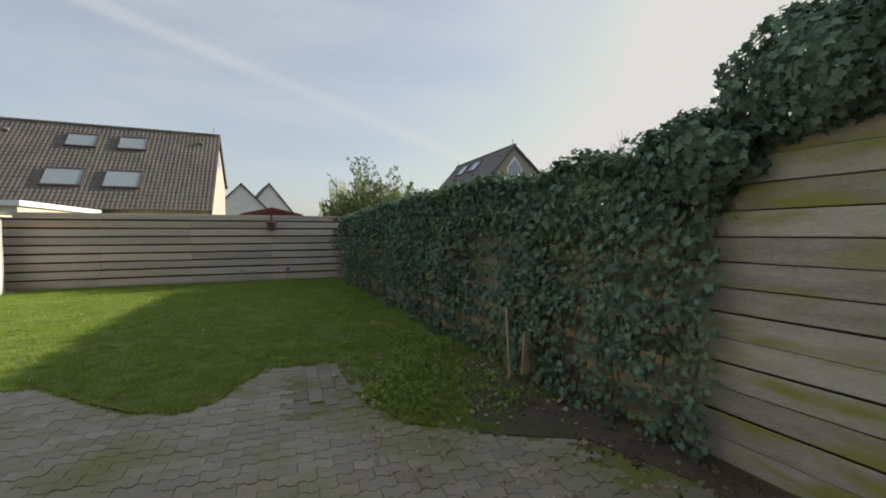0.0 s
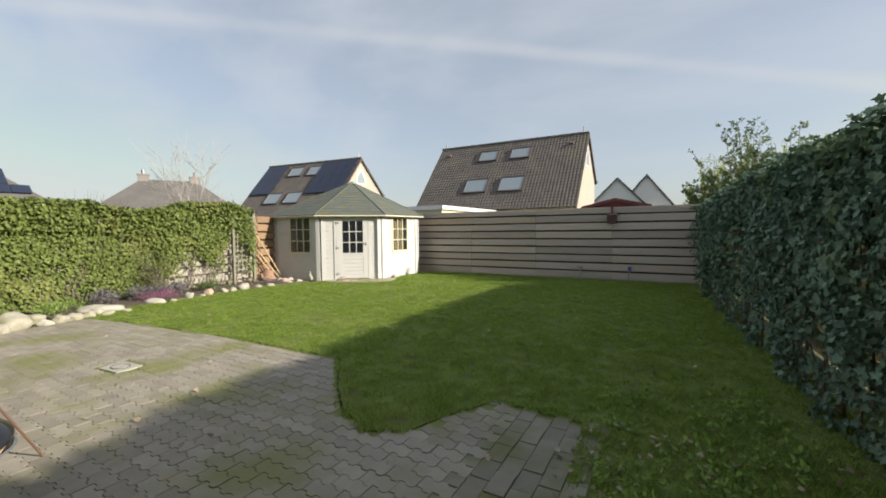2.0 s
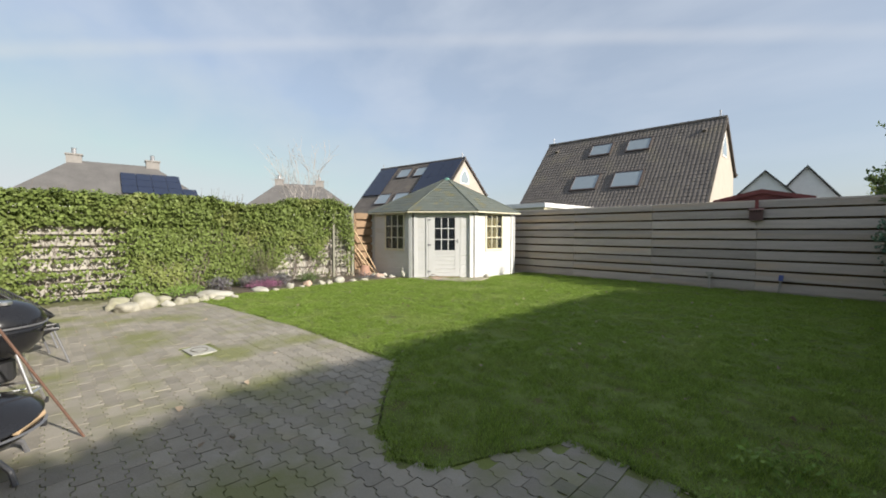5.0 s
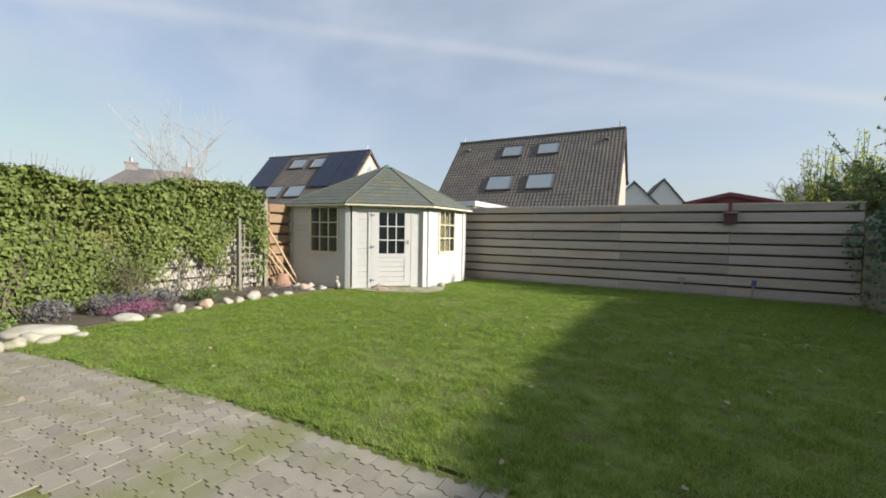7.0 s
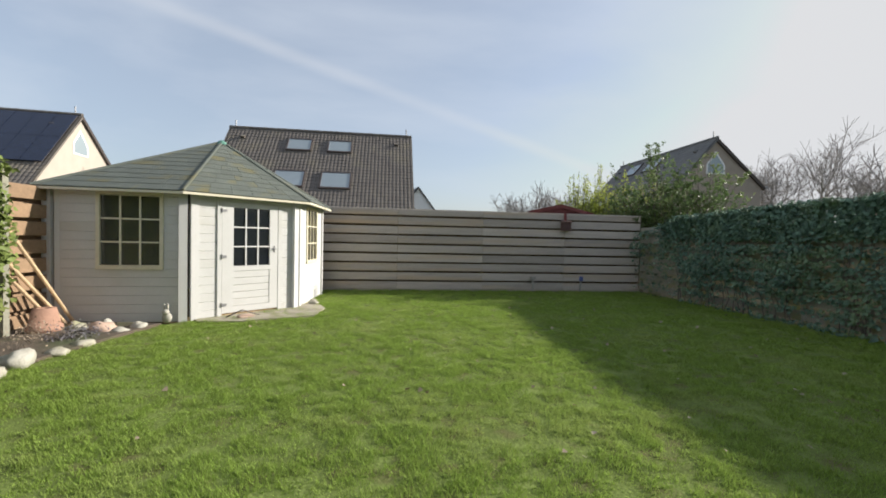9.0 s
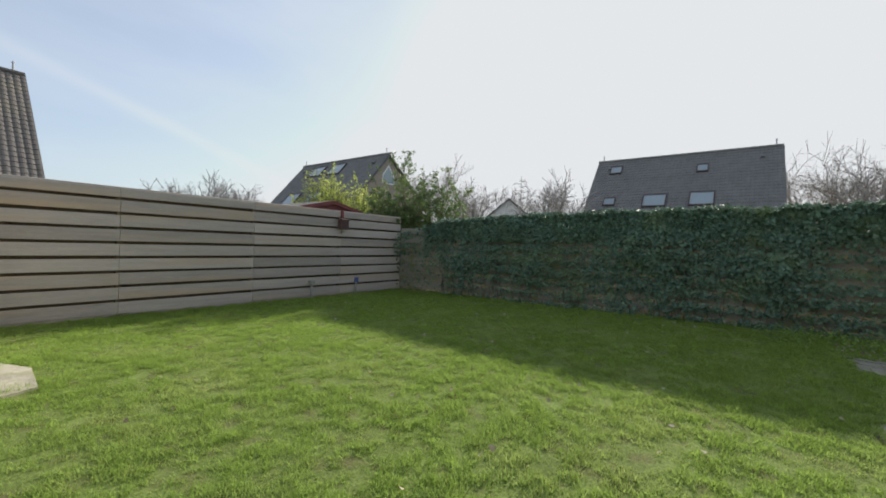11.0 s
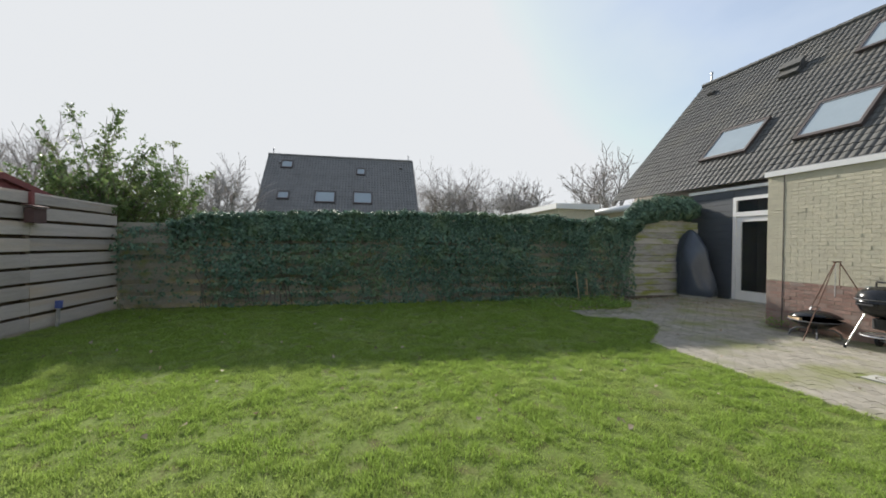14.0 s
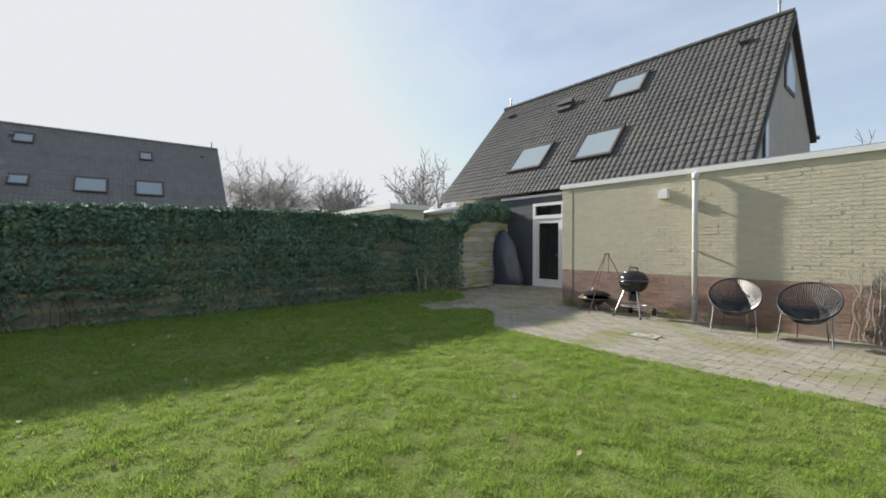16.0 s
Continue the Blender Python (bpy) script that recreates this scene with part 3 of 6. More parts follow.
ct_ = east_top(cy_) + 0.07 * bumpy(cy_, cy_ * 0, 2.2, 5.0) + 0.05 * bumpy(cy_, cy_ * 0, 7.0, 10.0)
pc = np.stack([east_x(cy_) + RNG.uniform(-0.28, 0.16, ny_), cy_, ct_ - 0.55 * RNG.random(ny_) ** 1.5], -1)
nc = np.stack([RNG.normal(-0.3, 0.8, ny_), RNG.normal(0, 0.5, ny_), np.full(ny_, 0.5)], -1)
pos, nrm, siz = np.concatenate([pos, pc]), np.concatenate([nrm, nc]), np.concatenate([siz, RNG.uniform(0.04, 0.08, ny_)])
hedge = thing("ivy_hedge", "dense dark green ivy covering a plank fence", "hedge")
part("foliage", leaves("leaves", pos, nrm, siz * 1.05, "ivy", LOBED, LOBED_F, tilt=0.5, spin=0.65), "ivy", hedge, "glossy dark green ivy leaves")["kind"] = "stuff"
stem = Mesh()
for i in range(70):
    y = random.uniform(0.8, 11.5)
    x, z, path = east_x(y) - 0.08, 0.0, []
    for k in range(7):
        path.append((x + random.uniform(-0.04, 0.02), y, z))
        y += random.uniform(-0.12, 0.12)
        z += random.uniform(0.18, 0.32)
    stem.tube(path, 0.012, 5, 0.004)
part("stem_growth", stem, "bark", hedge, "brown woody ivy stems")["kind"] = "stuff"


def west_top(y):
    return np.interp(y, [0.6, 2, 4.4, 5.2, 6.5, 7.4, 8.2], [2.1, 2.12, 2.12, 2.0, 2.2, 2.24, 2.1])


def west_gaps(y, z):
    g0 = 1.05 + 0 * y
    g0 -= (1.6 + 1.1 * np.cos((1.62 - z) / 0.235 * 2 * np.pi)) * np.exp(-((y - 1.95) / 0.75) ** 4) * (z < 1.5)
    g0 -= 0.75 * np.exp(-((y - 7.0) / 0.8) ** 2) * (z < 0.95 + 0.3 * np.sin(y * 4.3))
    g0 -= 0.5 * np.exp(-((y - 5.7) / 0.5) ** 2) * (z < 0.7)
    return g0 - 0.40 * np.clip((y - 5.0) / 0.6, 0, 1) * (z < 0.8 + 0.35 * np.sin(y * 5.1)) - 0.5 * np.clip((y - 7.3) / 0.3, 0, 1)


p1, n1, s1 = ivy_face(0.6, 8.15, 1900, lambda y: -11.5 + 0 * y, 1, west_top, 0.42, west_gaps, 21.0, 0.062)
nw = 11000
wy_ = RNG.uniform(0.6, 8.1, nw)
pw = np.stack([RNG.uniform(-11.75, -11.12, nw), wy_, west_top(wy_) + 0.07 * bumpy(wy_, wy_ * 0, 2.2, 25.0) - 0.6 * RNG.random(nw) ** 1.3], -1)
p1, n1, s1 = np.concatenate([p1, pw]), np.concatenate([n1, np.stack([RNG.normal(0.5, 0.6, nw), RNG.normal(0, 0.5, nw), np.full(nw, 0.7)], -1)]), np.concatenate([s1, RNG.uniform(0.04, 0.085, nw)])
whedge = thing("ivy_hedge", "sunlit green ivy hedge over pale planks", "hedge")
part("foliage", leaves("leaves", p1, n1, s1, "ivy_light", tilt=0.6, spin=0.8), "ivy_light", whedge, "small sunlit yellow-green leaves")["kind"] = "stuff"
stem = Mesh()
for i in range(110):
    y = random.uniform(0.8, 8.1)
    x, z, path = -11.42, 0.03, []
    for k in range(7):
        path.append((x + random.uniform(-0.03, 0.12), y, z))
        y += random.uniform(-0.15, 0.15)
        z += random.uniform(0.16, 0.3)
    stem.tube(path, 0.009, 4, 0.003)
for i in range(46):
    y = random.choice([random.uniform(0.8, 8.1), random.gauss(4.7, 0.35)])
    z = float(west_top(y)) - 0.1
    stem.tube([(-11.3, y, z), (-11.28 + random.uniform(-0.1, 0.1), y + random.uniform(-0.1, 0.1), z + random.uniform(0.15, 0.42))], 0.004, 4, 0.002)
part("stem_growth", stem, "bark", whedge, "thin brown climbing stems")["kind"] = "stuff"

# ---- houses ----
SLOPE = radians(48.8)
TAN = math.tan(SLOPE)


def tiled(width, length, cols, rows, seg=6, amp=0.022, lap=0.02):
    """A pantile slope: x across 0..width, y down the slope 0..length, z out of it; each row laps over the next."""
    me = Mesh()
    xs = [i / seg for i in range(cols * seg + 1)]
    wave = [amp * (math.sin(2 * math.pi * x) + 0.35 * math.sin(4 * math.pi * x + 0.8)) for x in xs]
    k = len(xs)
    step = length / rows
    for r in range(rows):
        j = random.uniform(-0.003, 0.003)
        base = len(me.v)
        for y, dz in ((r * step - 0.02, 0.0), ((r + 1) * step, lap), ((r + 1) * step, lap - 0.03)):
            me.v += [(x / cols * width, y, w + dz + j + 0.03) for x, w in zip(xs, wave)]
        for q in range(2):
            me.f += [(base + q * k + i, base + q * k + i + 1, base + (q + 1) * k + i + 1, base + (q + 1) * k + i) for i in range(k - 1)]
    return me


def slope_pose(x=0.0, s=0.0, top=8.0, front=True):
    """Pose of the roof slope's own frame: x along the ridge, y down, z out."""
    if front:
        return Matrix.Translation((x, 0, top)) @ Matrix(((1, 0, 0, 0), (0, math.cos(SLOPE), math.sin(SLOPE), 0), (0, -math.sin(SLOPE), math.cos(SLOPE), 0), (0, 0, 0, 1))) @ Matrix.Translation((0, s, 0))


def roof_window(house, x, s, w, l):
    m = slope_pose() @ Matrix.Translation((x, s, 0))
    fr = Mesh()
    for x0, y0, x1, y1 in ((-0.07, -0.1, w + 0.07, 0.0), (-0.07, l, w + 0.07, l + 0.1), (-0.07, 0.0, 0.0, l), (w, 0.0, w + 0.07, l)):
        fr.box(x0, y0, -0.02, x1, y1, 0.13)
    win = part("roof_window", fr, "dark_trim", house, "dark-framed roof window", m=m)
    sash = Mesh()
    for x0, y0, x1, y1 in ((0.0, 0.0, w, 0.035), (0.0, l - 0.035, w, l), (0.0, 0.035, 0.035, l - 0.035), (w - 0.035, 0.035, w, l - 0.035)):
        sash.box(x0, y0, 0.0, x1, y1, 0.115)
    part("sash", sash, "zinc", win)
    part("pane", Mesh().box(0.03, 0.03, 0.08, w - 0.03, l - 0.03, 0.1), "sky_glass", win)


# olive that imitates the yellowish light and reflections in the summerhouse's left window
M["lit_pane_sheet"] = material("olive_lit_pane", (0.62, 0.57, 0.36), 0.9, 0.25, 4, 40, 0.2, stretch=(6, 6, 1))
# dark roof tile lightened: the haze over these roofs is in its colour
M["tile_far"] = material("roof_tile_hazy", (0.165, 0.16, 0.155), 0.8, 0.25, 2, 40, 0.3)
# opaque pane whose pale blue base colour paints in the reflected sky
M["sky_glass"] = material("sky_tinted_glass", (0.26, 0.31, 0.34), 0.06, 0.06, 3, 30, 0.0, spec=0.9)


def estate_house(m, label, tile, wall, windows, detail=6, cols=52, rows=25, panels=(), far_eave=5.05, near_len=6.9, gable_window=True, L=10.87, frame_mat="trim"):
    """A house with a steep tiled saddle roof: ridge along x from 0 to L at 8 m, the long slope falling to +y."""
    h = thing("house", label, "house", m)
    ny, nz = near_len * math.cos(SLOPE), 8 - near_len * math.sin(SLOPE)
    fy = -(8 - far_eave) / 0.86
    prof = [(fy + 0.15, -0.1), (ny - 0.9, -0.1), (ny - 0.9, nz + 0.85), (0, 7.86), (fy + 0.15, far_eave + 0.06)]
    body = Mesh()
    k = len(prof)
    body.add([(x, y, z) for x in (0.12, L - 0.12) for y, z in prof], [tuple(range(k)), tuple(range(2 * k - 1, k - 1, -1))] + [(i, k + i, k + (i + 1) % k, (i + 1) % k) for i in range(k)])
    part("wall", body, wall, h)
    roof = part("roof", tiled(L, near_len, cols, rows, detail, amp=0.012, lap=0.016), tile, h, "rows of wavy concrete roof tiles", smooth=False, m=slope_pose())
    roof["kind"] = "stuff"
    part("rear_roof", Mesh().add([(0, 0, 8.02), (L, 0, 8.02), (L, fy, far_eave + 0.02), (0, fy, far_eave + 0.02), (0, 0, 7.9), (L, 0, 7.9), (L, fy, far_eave - 0.1), (0, fy, far_eave - 0.1)], [(0, 1, 2, 3), (7, 6, 5, 4), (2, 1, 5, 6), (3, 2, 6, 7), (0, 3, 7, 4)]), tile, h)
    cap = Mesh().tube([(0, 0, 0.03), (L / 28 + 0.02, 0, 0.045)], 0.11, 8).make("ridge_tile", tile)
    for i in range(28):
        part("ridge_tile", cap, tile, h, m=pose(i * L / 28, 0, 8.0))
    for x in (0.0, L - 0.12):
        part("verge", Mesh().add([(x + a, y, z + c) for a in (-0.03, 0.15) for c in (-0.16, -0.01) for y, z in ((0, 8.0), (ny, nz))], [(0, 1, 3, 2), (4, 6, 7, 5), (0, 4, 5, 1), (2, 3, 7, 6), (1, 5, 7, 3)]), tile, h)
        part("rear_verge", Mesh().add([(x + a, y, z + c) for a in (-0.03, 0.15) for c in (-0.2, 0.03) for y, z in ((0, 8.0), (fy, far_eave))], [(0, 2, 3, 1), (4, 5, 7, 6), (0, 1, 5, 4), (2, 6, 7, 3), (1, 3, 7, 5)]), "dark_trim", h)
    part("gutter", Mesh().tube([(-0.1, fy - 0.06, far_eave - 0.02), (L + 0.1, fy - 0.06, far_eave - 0.02)], 0.075, 8), "zinc", h)
    for x in (0.35, L - 0.35):
        part("vent_pipe", Mesh().lathe([(0.035, 0), (0.035, 0.38), (0.05, 0.38), (0.05, 0.43), (0.0, 0.45)], 8, pose(x, 0, 8.05)), "zinc", h)
    for x in (0.9, L - 1.1):
        part("tile_vent", Mesh().add([(0, 0, 0), (0.22, 0, 0), (0.22, 0.3, 0.13), (0, 0.3, 0.13), (0, 0.3, 0), (0.22, 0.3, 0)], [(0, 1, 2, 3), (3, 2, 5, 4), (1, 5, 2), (0, 3, 4)], slope_pose() @ Matrix.Translation((x, 0.75, 0.05))), tile, h)
    for x, s, w, l in windows:
        roof_window(h, x, s, w, l)
    if gable_window:
        for x, e in ((0.12, -1), (L - 0.12, 1)):
            for nm, mat, o, q in (("gable_window", frame_mat, 0.03, 1.0), ("pane", "sky_glass", 0.045, 0.82)):
                tri = [(-0.72 * q + 0.05, 5.75 + (1 - q) * 0.5), (0.62 * q, 5.75 + (1 - q) * 0.5), (0.62 * q, 6.35), (0, 7.2 * 1 - (1 - q) * 1.2), (-0.72 * q + 0.05, 6.3)]
                g = Mesh().add([(x + e * o * c, y, z) for c in (0, 1) for y, z in tri], [tuple(range(5)) if e < 0 else tuple(range(4, -1, -1)), tuple(range(9, 4, -1)) if e < 0 else tuple(range(5, 10))] + [(i, (i + 1) % 5, 5 + (i + 1) % 5, 5 + i) for i in range(5)])
                if nm == "gable_window":
                    gw = part(nm, g, mat, h, "pointed gable window")
                else:
                    part(nm, g, mat, gw)
    for x0, x1, s0, s1 in panels:
        for i in range(max(1, round((x1 - x0) / 1.05))):
            for j in range(max(1, round((s1 - s0) / 1.7))):
                wx, wy = (x1 - x0) / max(1, round((x1 - x0) / 1.05)), (s1 - s0) / max(1, round((s1 - s0) / 1.7))
                part("solar_panel", Mesh().box(x0 + i * wx + 0.01, s0 + j * wy + 0.01, 0.12, x0 + (i + 1) * wx - 0.01, s0 + (j + 1) * wy - 0.01, 0.16, slope_pose()), "solar", h, "dark blue solar panel")
    return h


HW = Matrix.Translation((-5.77, -6.1, 0)) @ pose(0, 0, 0, 0, 0, 2.6)
own = estate_house(HW, "house with a steep dark pantile roof and roof windows", "tile_dark", "gable", [(6.25, 3.98, 1.36, 1.2), (3.66, 3.98, 1.24, 1.2), (3.78, 0.9, 1.14, 1.02)], 6, 62, 28, near_len=6.5, frame_mat="dark_trim")
part("roof_vent_hood", Mesh().box(6.45, 1.35, 0.0, 7.0, 1.85, 0.16, slope_pose()).box(6.42, 1.3, 0.16, 7.03, 1.6, 0.26, slope_pose()), "tile_dark", own, "weathered roof vent hood")
gw = part("side_window", Mesh().box(0.07, 2.45, 3.3, 0.16, 2.85, 4.6), "dark_trim", own, "narrow dark-framed side window in the gable")
part("pane", Mesh().box(0.062, 2.5, 3.37, 0.09, 2.8, 4.53), "sky_glass", gw)

house_e = estate_house(Matrix.Translation((-5.66, 29.7, 0)) @ pose(0, 0, -0.03, 0, 0, 181), "neighbouring house with a grey-brown tiled roof", "tile_grey", "gable", [(10.87 - 4.62, 0.95, 1.35, 1.0), (10.87 - 7.05, 0.95, 1.35, 1.0), (10.87 - 4.6, 4.0, 1.6, 1.22), (10.87 - 7.2, 4.0, 1.6, 1.25)], 4, L=11.35)
estate_house(Matrix.Translation((-24.3, 27.9, 0)) @ pose(0, 0, -0.2, 0, 0, 185.5), "neighbouring house with solar panels on its roof", "tile_grey", "gable", [(10.87 - 4.95, 0.6, 1.5, 1.1), (10.87 - 7.2, 0.65, 1.5, 1.1), (10.87 - 4.4, 4.0, 1.6, 1.2), (10.87 - 6.7, 4.0, 1.6, 1.2)], 4, panels=((0.1, 3.9, 0.2, 4.2), (8.1, 10.7, 0.2, 4.0)))
estate_house(Matrix.Translation((18.4, 31.7, -0.3)) @ pose(0, 0, 0, 0, 0, 90) @ Matrix.Scale(1.25, 4), "neighbouring house with a dark tiled roof and brown gable", "tile_far", "gable_brown", [(10.87 - 3.9, 0.6, 1.5, 1.1), (10.87 - 6.4, 0.6, 1.5, 1.1), (10.87 - 3.7, 4.0, 1.6, 1.2), (10.87 - 7.0, 4.0, 1.9, 1.3)], 4)
estate_house(Matrix.Translation((39.3, 2.3, -0.65)) @ pose(0, 0, 0, 0, 0, 90) @ Matrix.Scale(1.5, 4), "dark-roofed house beyond the ivy hedge", "tile_far", "gable_brown", [(9.07, 0.8, 0.7, 0.65), (3.8, 1.3, 0.52, 0.6), (8.95, 4.2, 0.65, 0.6), (5.87, 4.05, 1.26, 1.0), (3.31, 4.0, 1.2, 1.05)], 4, gable_window=False)


def hip_house(m, w, d, eave, top, label, panels=False):
    h = thing("house", label, "house", m)
    part("wall", Mesh().box(-w / 2 + 0.3, -d / 2 + 0.3, -0.1, w / 2 - 0.3, d / 2 - 0.3, eave), "gable", h)
    r = w / 2 - 4.15
    part("roof", Mesh().add([(-w / 2, -d / 2, eave), (w / 2, -d / 2, eave), (w / 2, d / 2, eave), (-w / 2, d / 2, eave), (-r, 0, top), (r, 0, top)], [(0, 1, 5, 4), (1, 2, 5), (2, 3, 4, 5), (3, 0, 4), (3, 2, 1, 0)]), "tile_flat", h, "hipped tiled roof")
    part("eaves_board", Mesh().box(-w / 2 - 0.06, -d / 2 - 0.06, eave - 0.22, w / 2 + 0.06, d / 2 + 0.06, eave + 0.02), "trim", h)
    for x in (-r + 0.15, r - 0.1):
        c = part("chimney", Mesh().box(x - 0.5, -0.4, top - 0.7, x + 0.5, 0.4, top + 0.45).box(x - 0.57, -0.47, top + 0.4, x + 0.57, 0.47, top + 0.52), "chimney_render", h, "grey-beige square chimney")
        part("chimney_pot", Mesh().lathe([(0.16, 0), (0.16, 0.5), (0.2, 0.5), (0.0, 0.52)], 8, pose(x, 0, top + 0.5)), "zinc", c)
    if panels:
        e = Vector((0, -d / 2, eave))
        u = Vector((0, d / 2, top - eave)).normalized()
        o = Vector((1, 0, 0)).cross(u).normalized() * 0.12
        for j in range(3):
            for i in range(5 - (j > 0)):
                p = e + Vector((0.3 + i * 1.05, 0, 0)) + u * (2.0 + j * 1.25) + o
                part("solar_panel", Mesh().add([p, p + Vector((1.02, 0, 0)), p + Vector((1.02, 0, 0)) + u * 1.2, p + u * 1.2] + [q + o * 0.3 for q in (p, p + Vector((1.02, 0, 0)), p + Vector((1.02, 0, 0)) + u * 1.2, p + u * 1.2)], [(0, 3, 2, 1), (4, 5, 6, 7), (0, 1, 5, 4), (1, 2, 6, 5), (2, 3, 7, 6), (3, 0, 4, 7)]), "solar", h)
    return h


hip_house(pose(-46.4, 6.3, 0, 0, 0, 85), 13.9, 13.2, 3.3, 7.35, "far house with a hipped roof and solar panels", True)
hip_house(pose(-49.2, 24.6, 0, 0, 0, 65), 13.3, 13.2, 3.3, 7.3, "far house with a grey hipped roof and two chimneys")


def gable_house(m, w, top, eave, d, label):
    h = thing("house", label, "house", m)
    part("wall", Mesh().add([(x, y, z) for y in (0, d) for x, z in ((-w / 2, 0), (w / 2, 0), (w / 2, eave), (0, top), (-w / 2, eave))], [(0, 1, 2, 3, 4), (9, 8, 7, 6, 5), (0, 4, 9, 5), (1, 6, 7, 2), (2, 7, 8, 3), (3, 8, 9, 4)]), "gable_white", h)
    for e in (-1, 1):
        part("roof", Mesh().add([(e * x, y, z + c) for c in (0, 0.2) for y in (-0.3, d) for x, z in ((0, top), (w / 2 + 0.3, eave - 0.3))], [(0, 1, 3, 2), (4, 6, 7, 5), (0, 4, 5, 1), (2, 3, 7, 6), (1, 5, 7, 3)]), "tile_dark", h)
    wnd = part("window", Mesh().box(-0.5, -0.03, 2.9, 0.5, 0.05, 4.0), "trim", h)
    part("pane", Mesh().box(-0.42, -0.05, 2.98, 0.42, 0.0, 3.92), "sky_glass", wnd)


gable_house(pose(-6.7, 55, 0, 0, 0, 9), 6.5, 7.6, 4.2, 9, "far white gabled house with a dark roof")
gable_house(pose(-3.6, 58, 0, 0, 0, 9), 6.0, 8.1, 4.2, 9, "far white gabled house with a dark roof")

# ---- own extension: flat-roofed brick wing and recessed door front ----
EXT_W, EXT_H = 9.2, 2.70
ext = thing("house_extension", "flat-roofed pale brick wing with a red brick base", "extension", HOUSE)
core = Mesh().box(-EXT_W, -9.5, -0.1, -0.003, -0.003, 0.765)
part("base_wall", core, "mortar_red", ext)
part("wall", Mesh().box(-EXT_W, -9.5, 0.765, -0.003, -0.003, EXT_H - 0.02), "mortar", ext)
part("roof_edge", Mesh().box(-EXT_W - 0.03, -9.5, EXT_H - 0.02, 0.04, 0.04, EXT_H + 0.07), "trim", ext, "white roof edge trim")
part("flat_roof", Mesh().box(-EXT_W, -9.45, EXT_H + 0.07, 0.0, 0.0, EXT_H + 0.09), "zinc", ext)
front = Mesh().box(0.0, -9.4, -0.1, 1.72, -2.66, 2.95).box(2.92, -9.4, -0.1, 4.3, -2.66, 2.95).box(1.72, -9.4, 2.74, 2.92, -2.66, 2.95)
df = thing("door_front", "dark grey clad door front under a white roof edge", "house wall", HOUSE)
part("wall", front, "cladding", df)
for i in range(16):
    z = 0.03 + i * 0.182
    if z > 2.8:
        break
    for x0, x1 in ((0.02, 1.70), (2.94, 4.32)):
        part("cladding_board", Mesh().board(x1 - x0, 0.022, 0.176, 0.004, pose(x0, -2.648, z + 0.09)), "cladding", df)
part("roof_edge", Mesh().box(-0.02, -9.4, 2.95, 4.36, -2.60, 3.03), "trim", df, "white roof edge trim")
door = thing("door_1", "white-framed glazed garden door with a transom light", "door", HOUSE @ pose(1.72, -2.66, 0), kind="structure")
fr = Mesh()
for x0, z0, x1, z1 in ((0, 0, 0.09, 2.74), (1.11, 0, 1.20, 2.74), (0.09, 2.65, 1.11, 2.74), (0.09, 2.22, 1.11, 2.34)):
    fr.box(x0, -0.04, z0, x1, 0.06, z1)
part("door_frame", fr, "trim", door)
leaf = Mesh()
for x0, z0, x1, z1 in ((0.10, 0.03, 0.22, 2.21), (0.98, 0.03, 1.10, 2.21), (0.22, 2.08, 0.98, 2.21), (0.22, 0.03, 0.98, 0.27)):
    leaf.box(x0, -0.03, z0, x1, 0.035, z1)
dl = part("door_leaf", leaf, "trim", door)
part("pane", Mesh().box(0.21, -0.005, 0.26, 0.99, 0.008, 2.09), "glass", dl)
part("handle", Mesh().tube([(0.16, 0.035, 1.05), (0.16, 0.09, 1.05), (0.27, 0.09, 1.05)], 0.011, 8), "alu", dl)
part("transom_pane", Mesh().box(0.09, -0.005, 2.34, 1.11, 0.008, 2.65), "glass", door)
part("threshold", Mesh().box(-0.02, -0.05, -0.02, 1.22, 0.12, 0.03), "concrete", door)
part("room_back", Mesh().box(-0.6, -2.6, -0.05, 1.8, -2.5, 2.9).box(-0.6, -2.6, -0.05, 1.8, -0.1, 0.0), "room_dark", door, "dim interior behind the glass")

part("expansion_joint", Mesh().box(-0.285, -0.004, 0.0, -0.272, 0.006, EXT_H - 0.02), "dark_trim", ext, "dark vertical joint in the brickwork")

# downpipe, lamp
dp = thing("downpipe", "grey plastic rainwater downpipe with brackets", "downpipe", HOUSE @ pose(-2.84, 0.125, 0))
part("pipe", Mesh().tube([(0, 0, 0.0), (0, 0, 2.52), (0, -0.02, 2.62), (0, -0.09, 2.66)], 0.045, 14), "pvc", dp, smooth=True)
part("hopper", Mesh().tube([(0, 0, 2.54), (0, 0, 2.66)], 0.056, 14), "pvc", dp, smooth=True)
for z in (0.35, 1.25, 2.1):
    br = part("bracket", Mesh().tube([(0, 0, z), (0, 0, z + 0.03)], 0.048, 12), "pvc", dp)
    part("fixing", Mesh().box(-0.012, -0.125, z, 0.012, -0.04, z + 0.03), "dark_trim", br, "dark wall fixing")
wl_ = thing("wall_lamp", "small white square outdoor wall lamp", "lamp", HOUSE @ pose(-2.28, 0.0, 2.26))
part("housing", Mesh().box(-0.08, 0.0, 0.0, 0.08, 0.12, 0.15), "trim", wl_)
part("back_plate", Mesh().box(-0.05, -0.01, 0.15, 0.05, 0.05, 0.18), "trim", wl_)

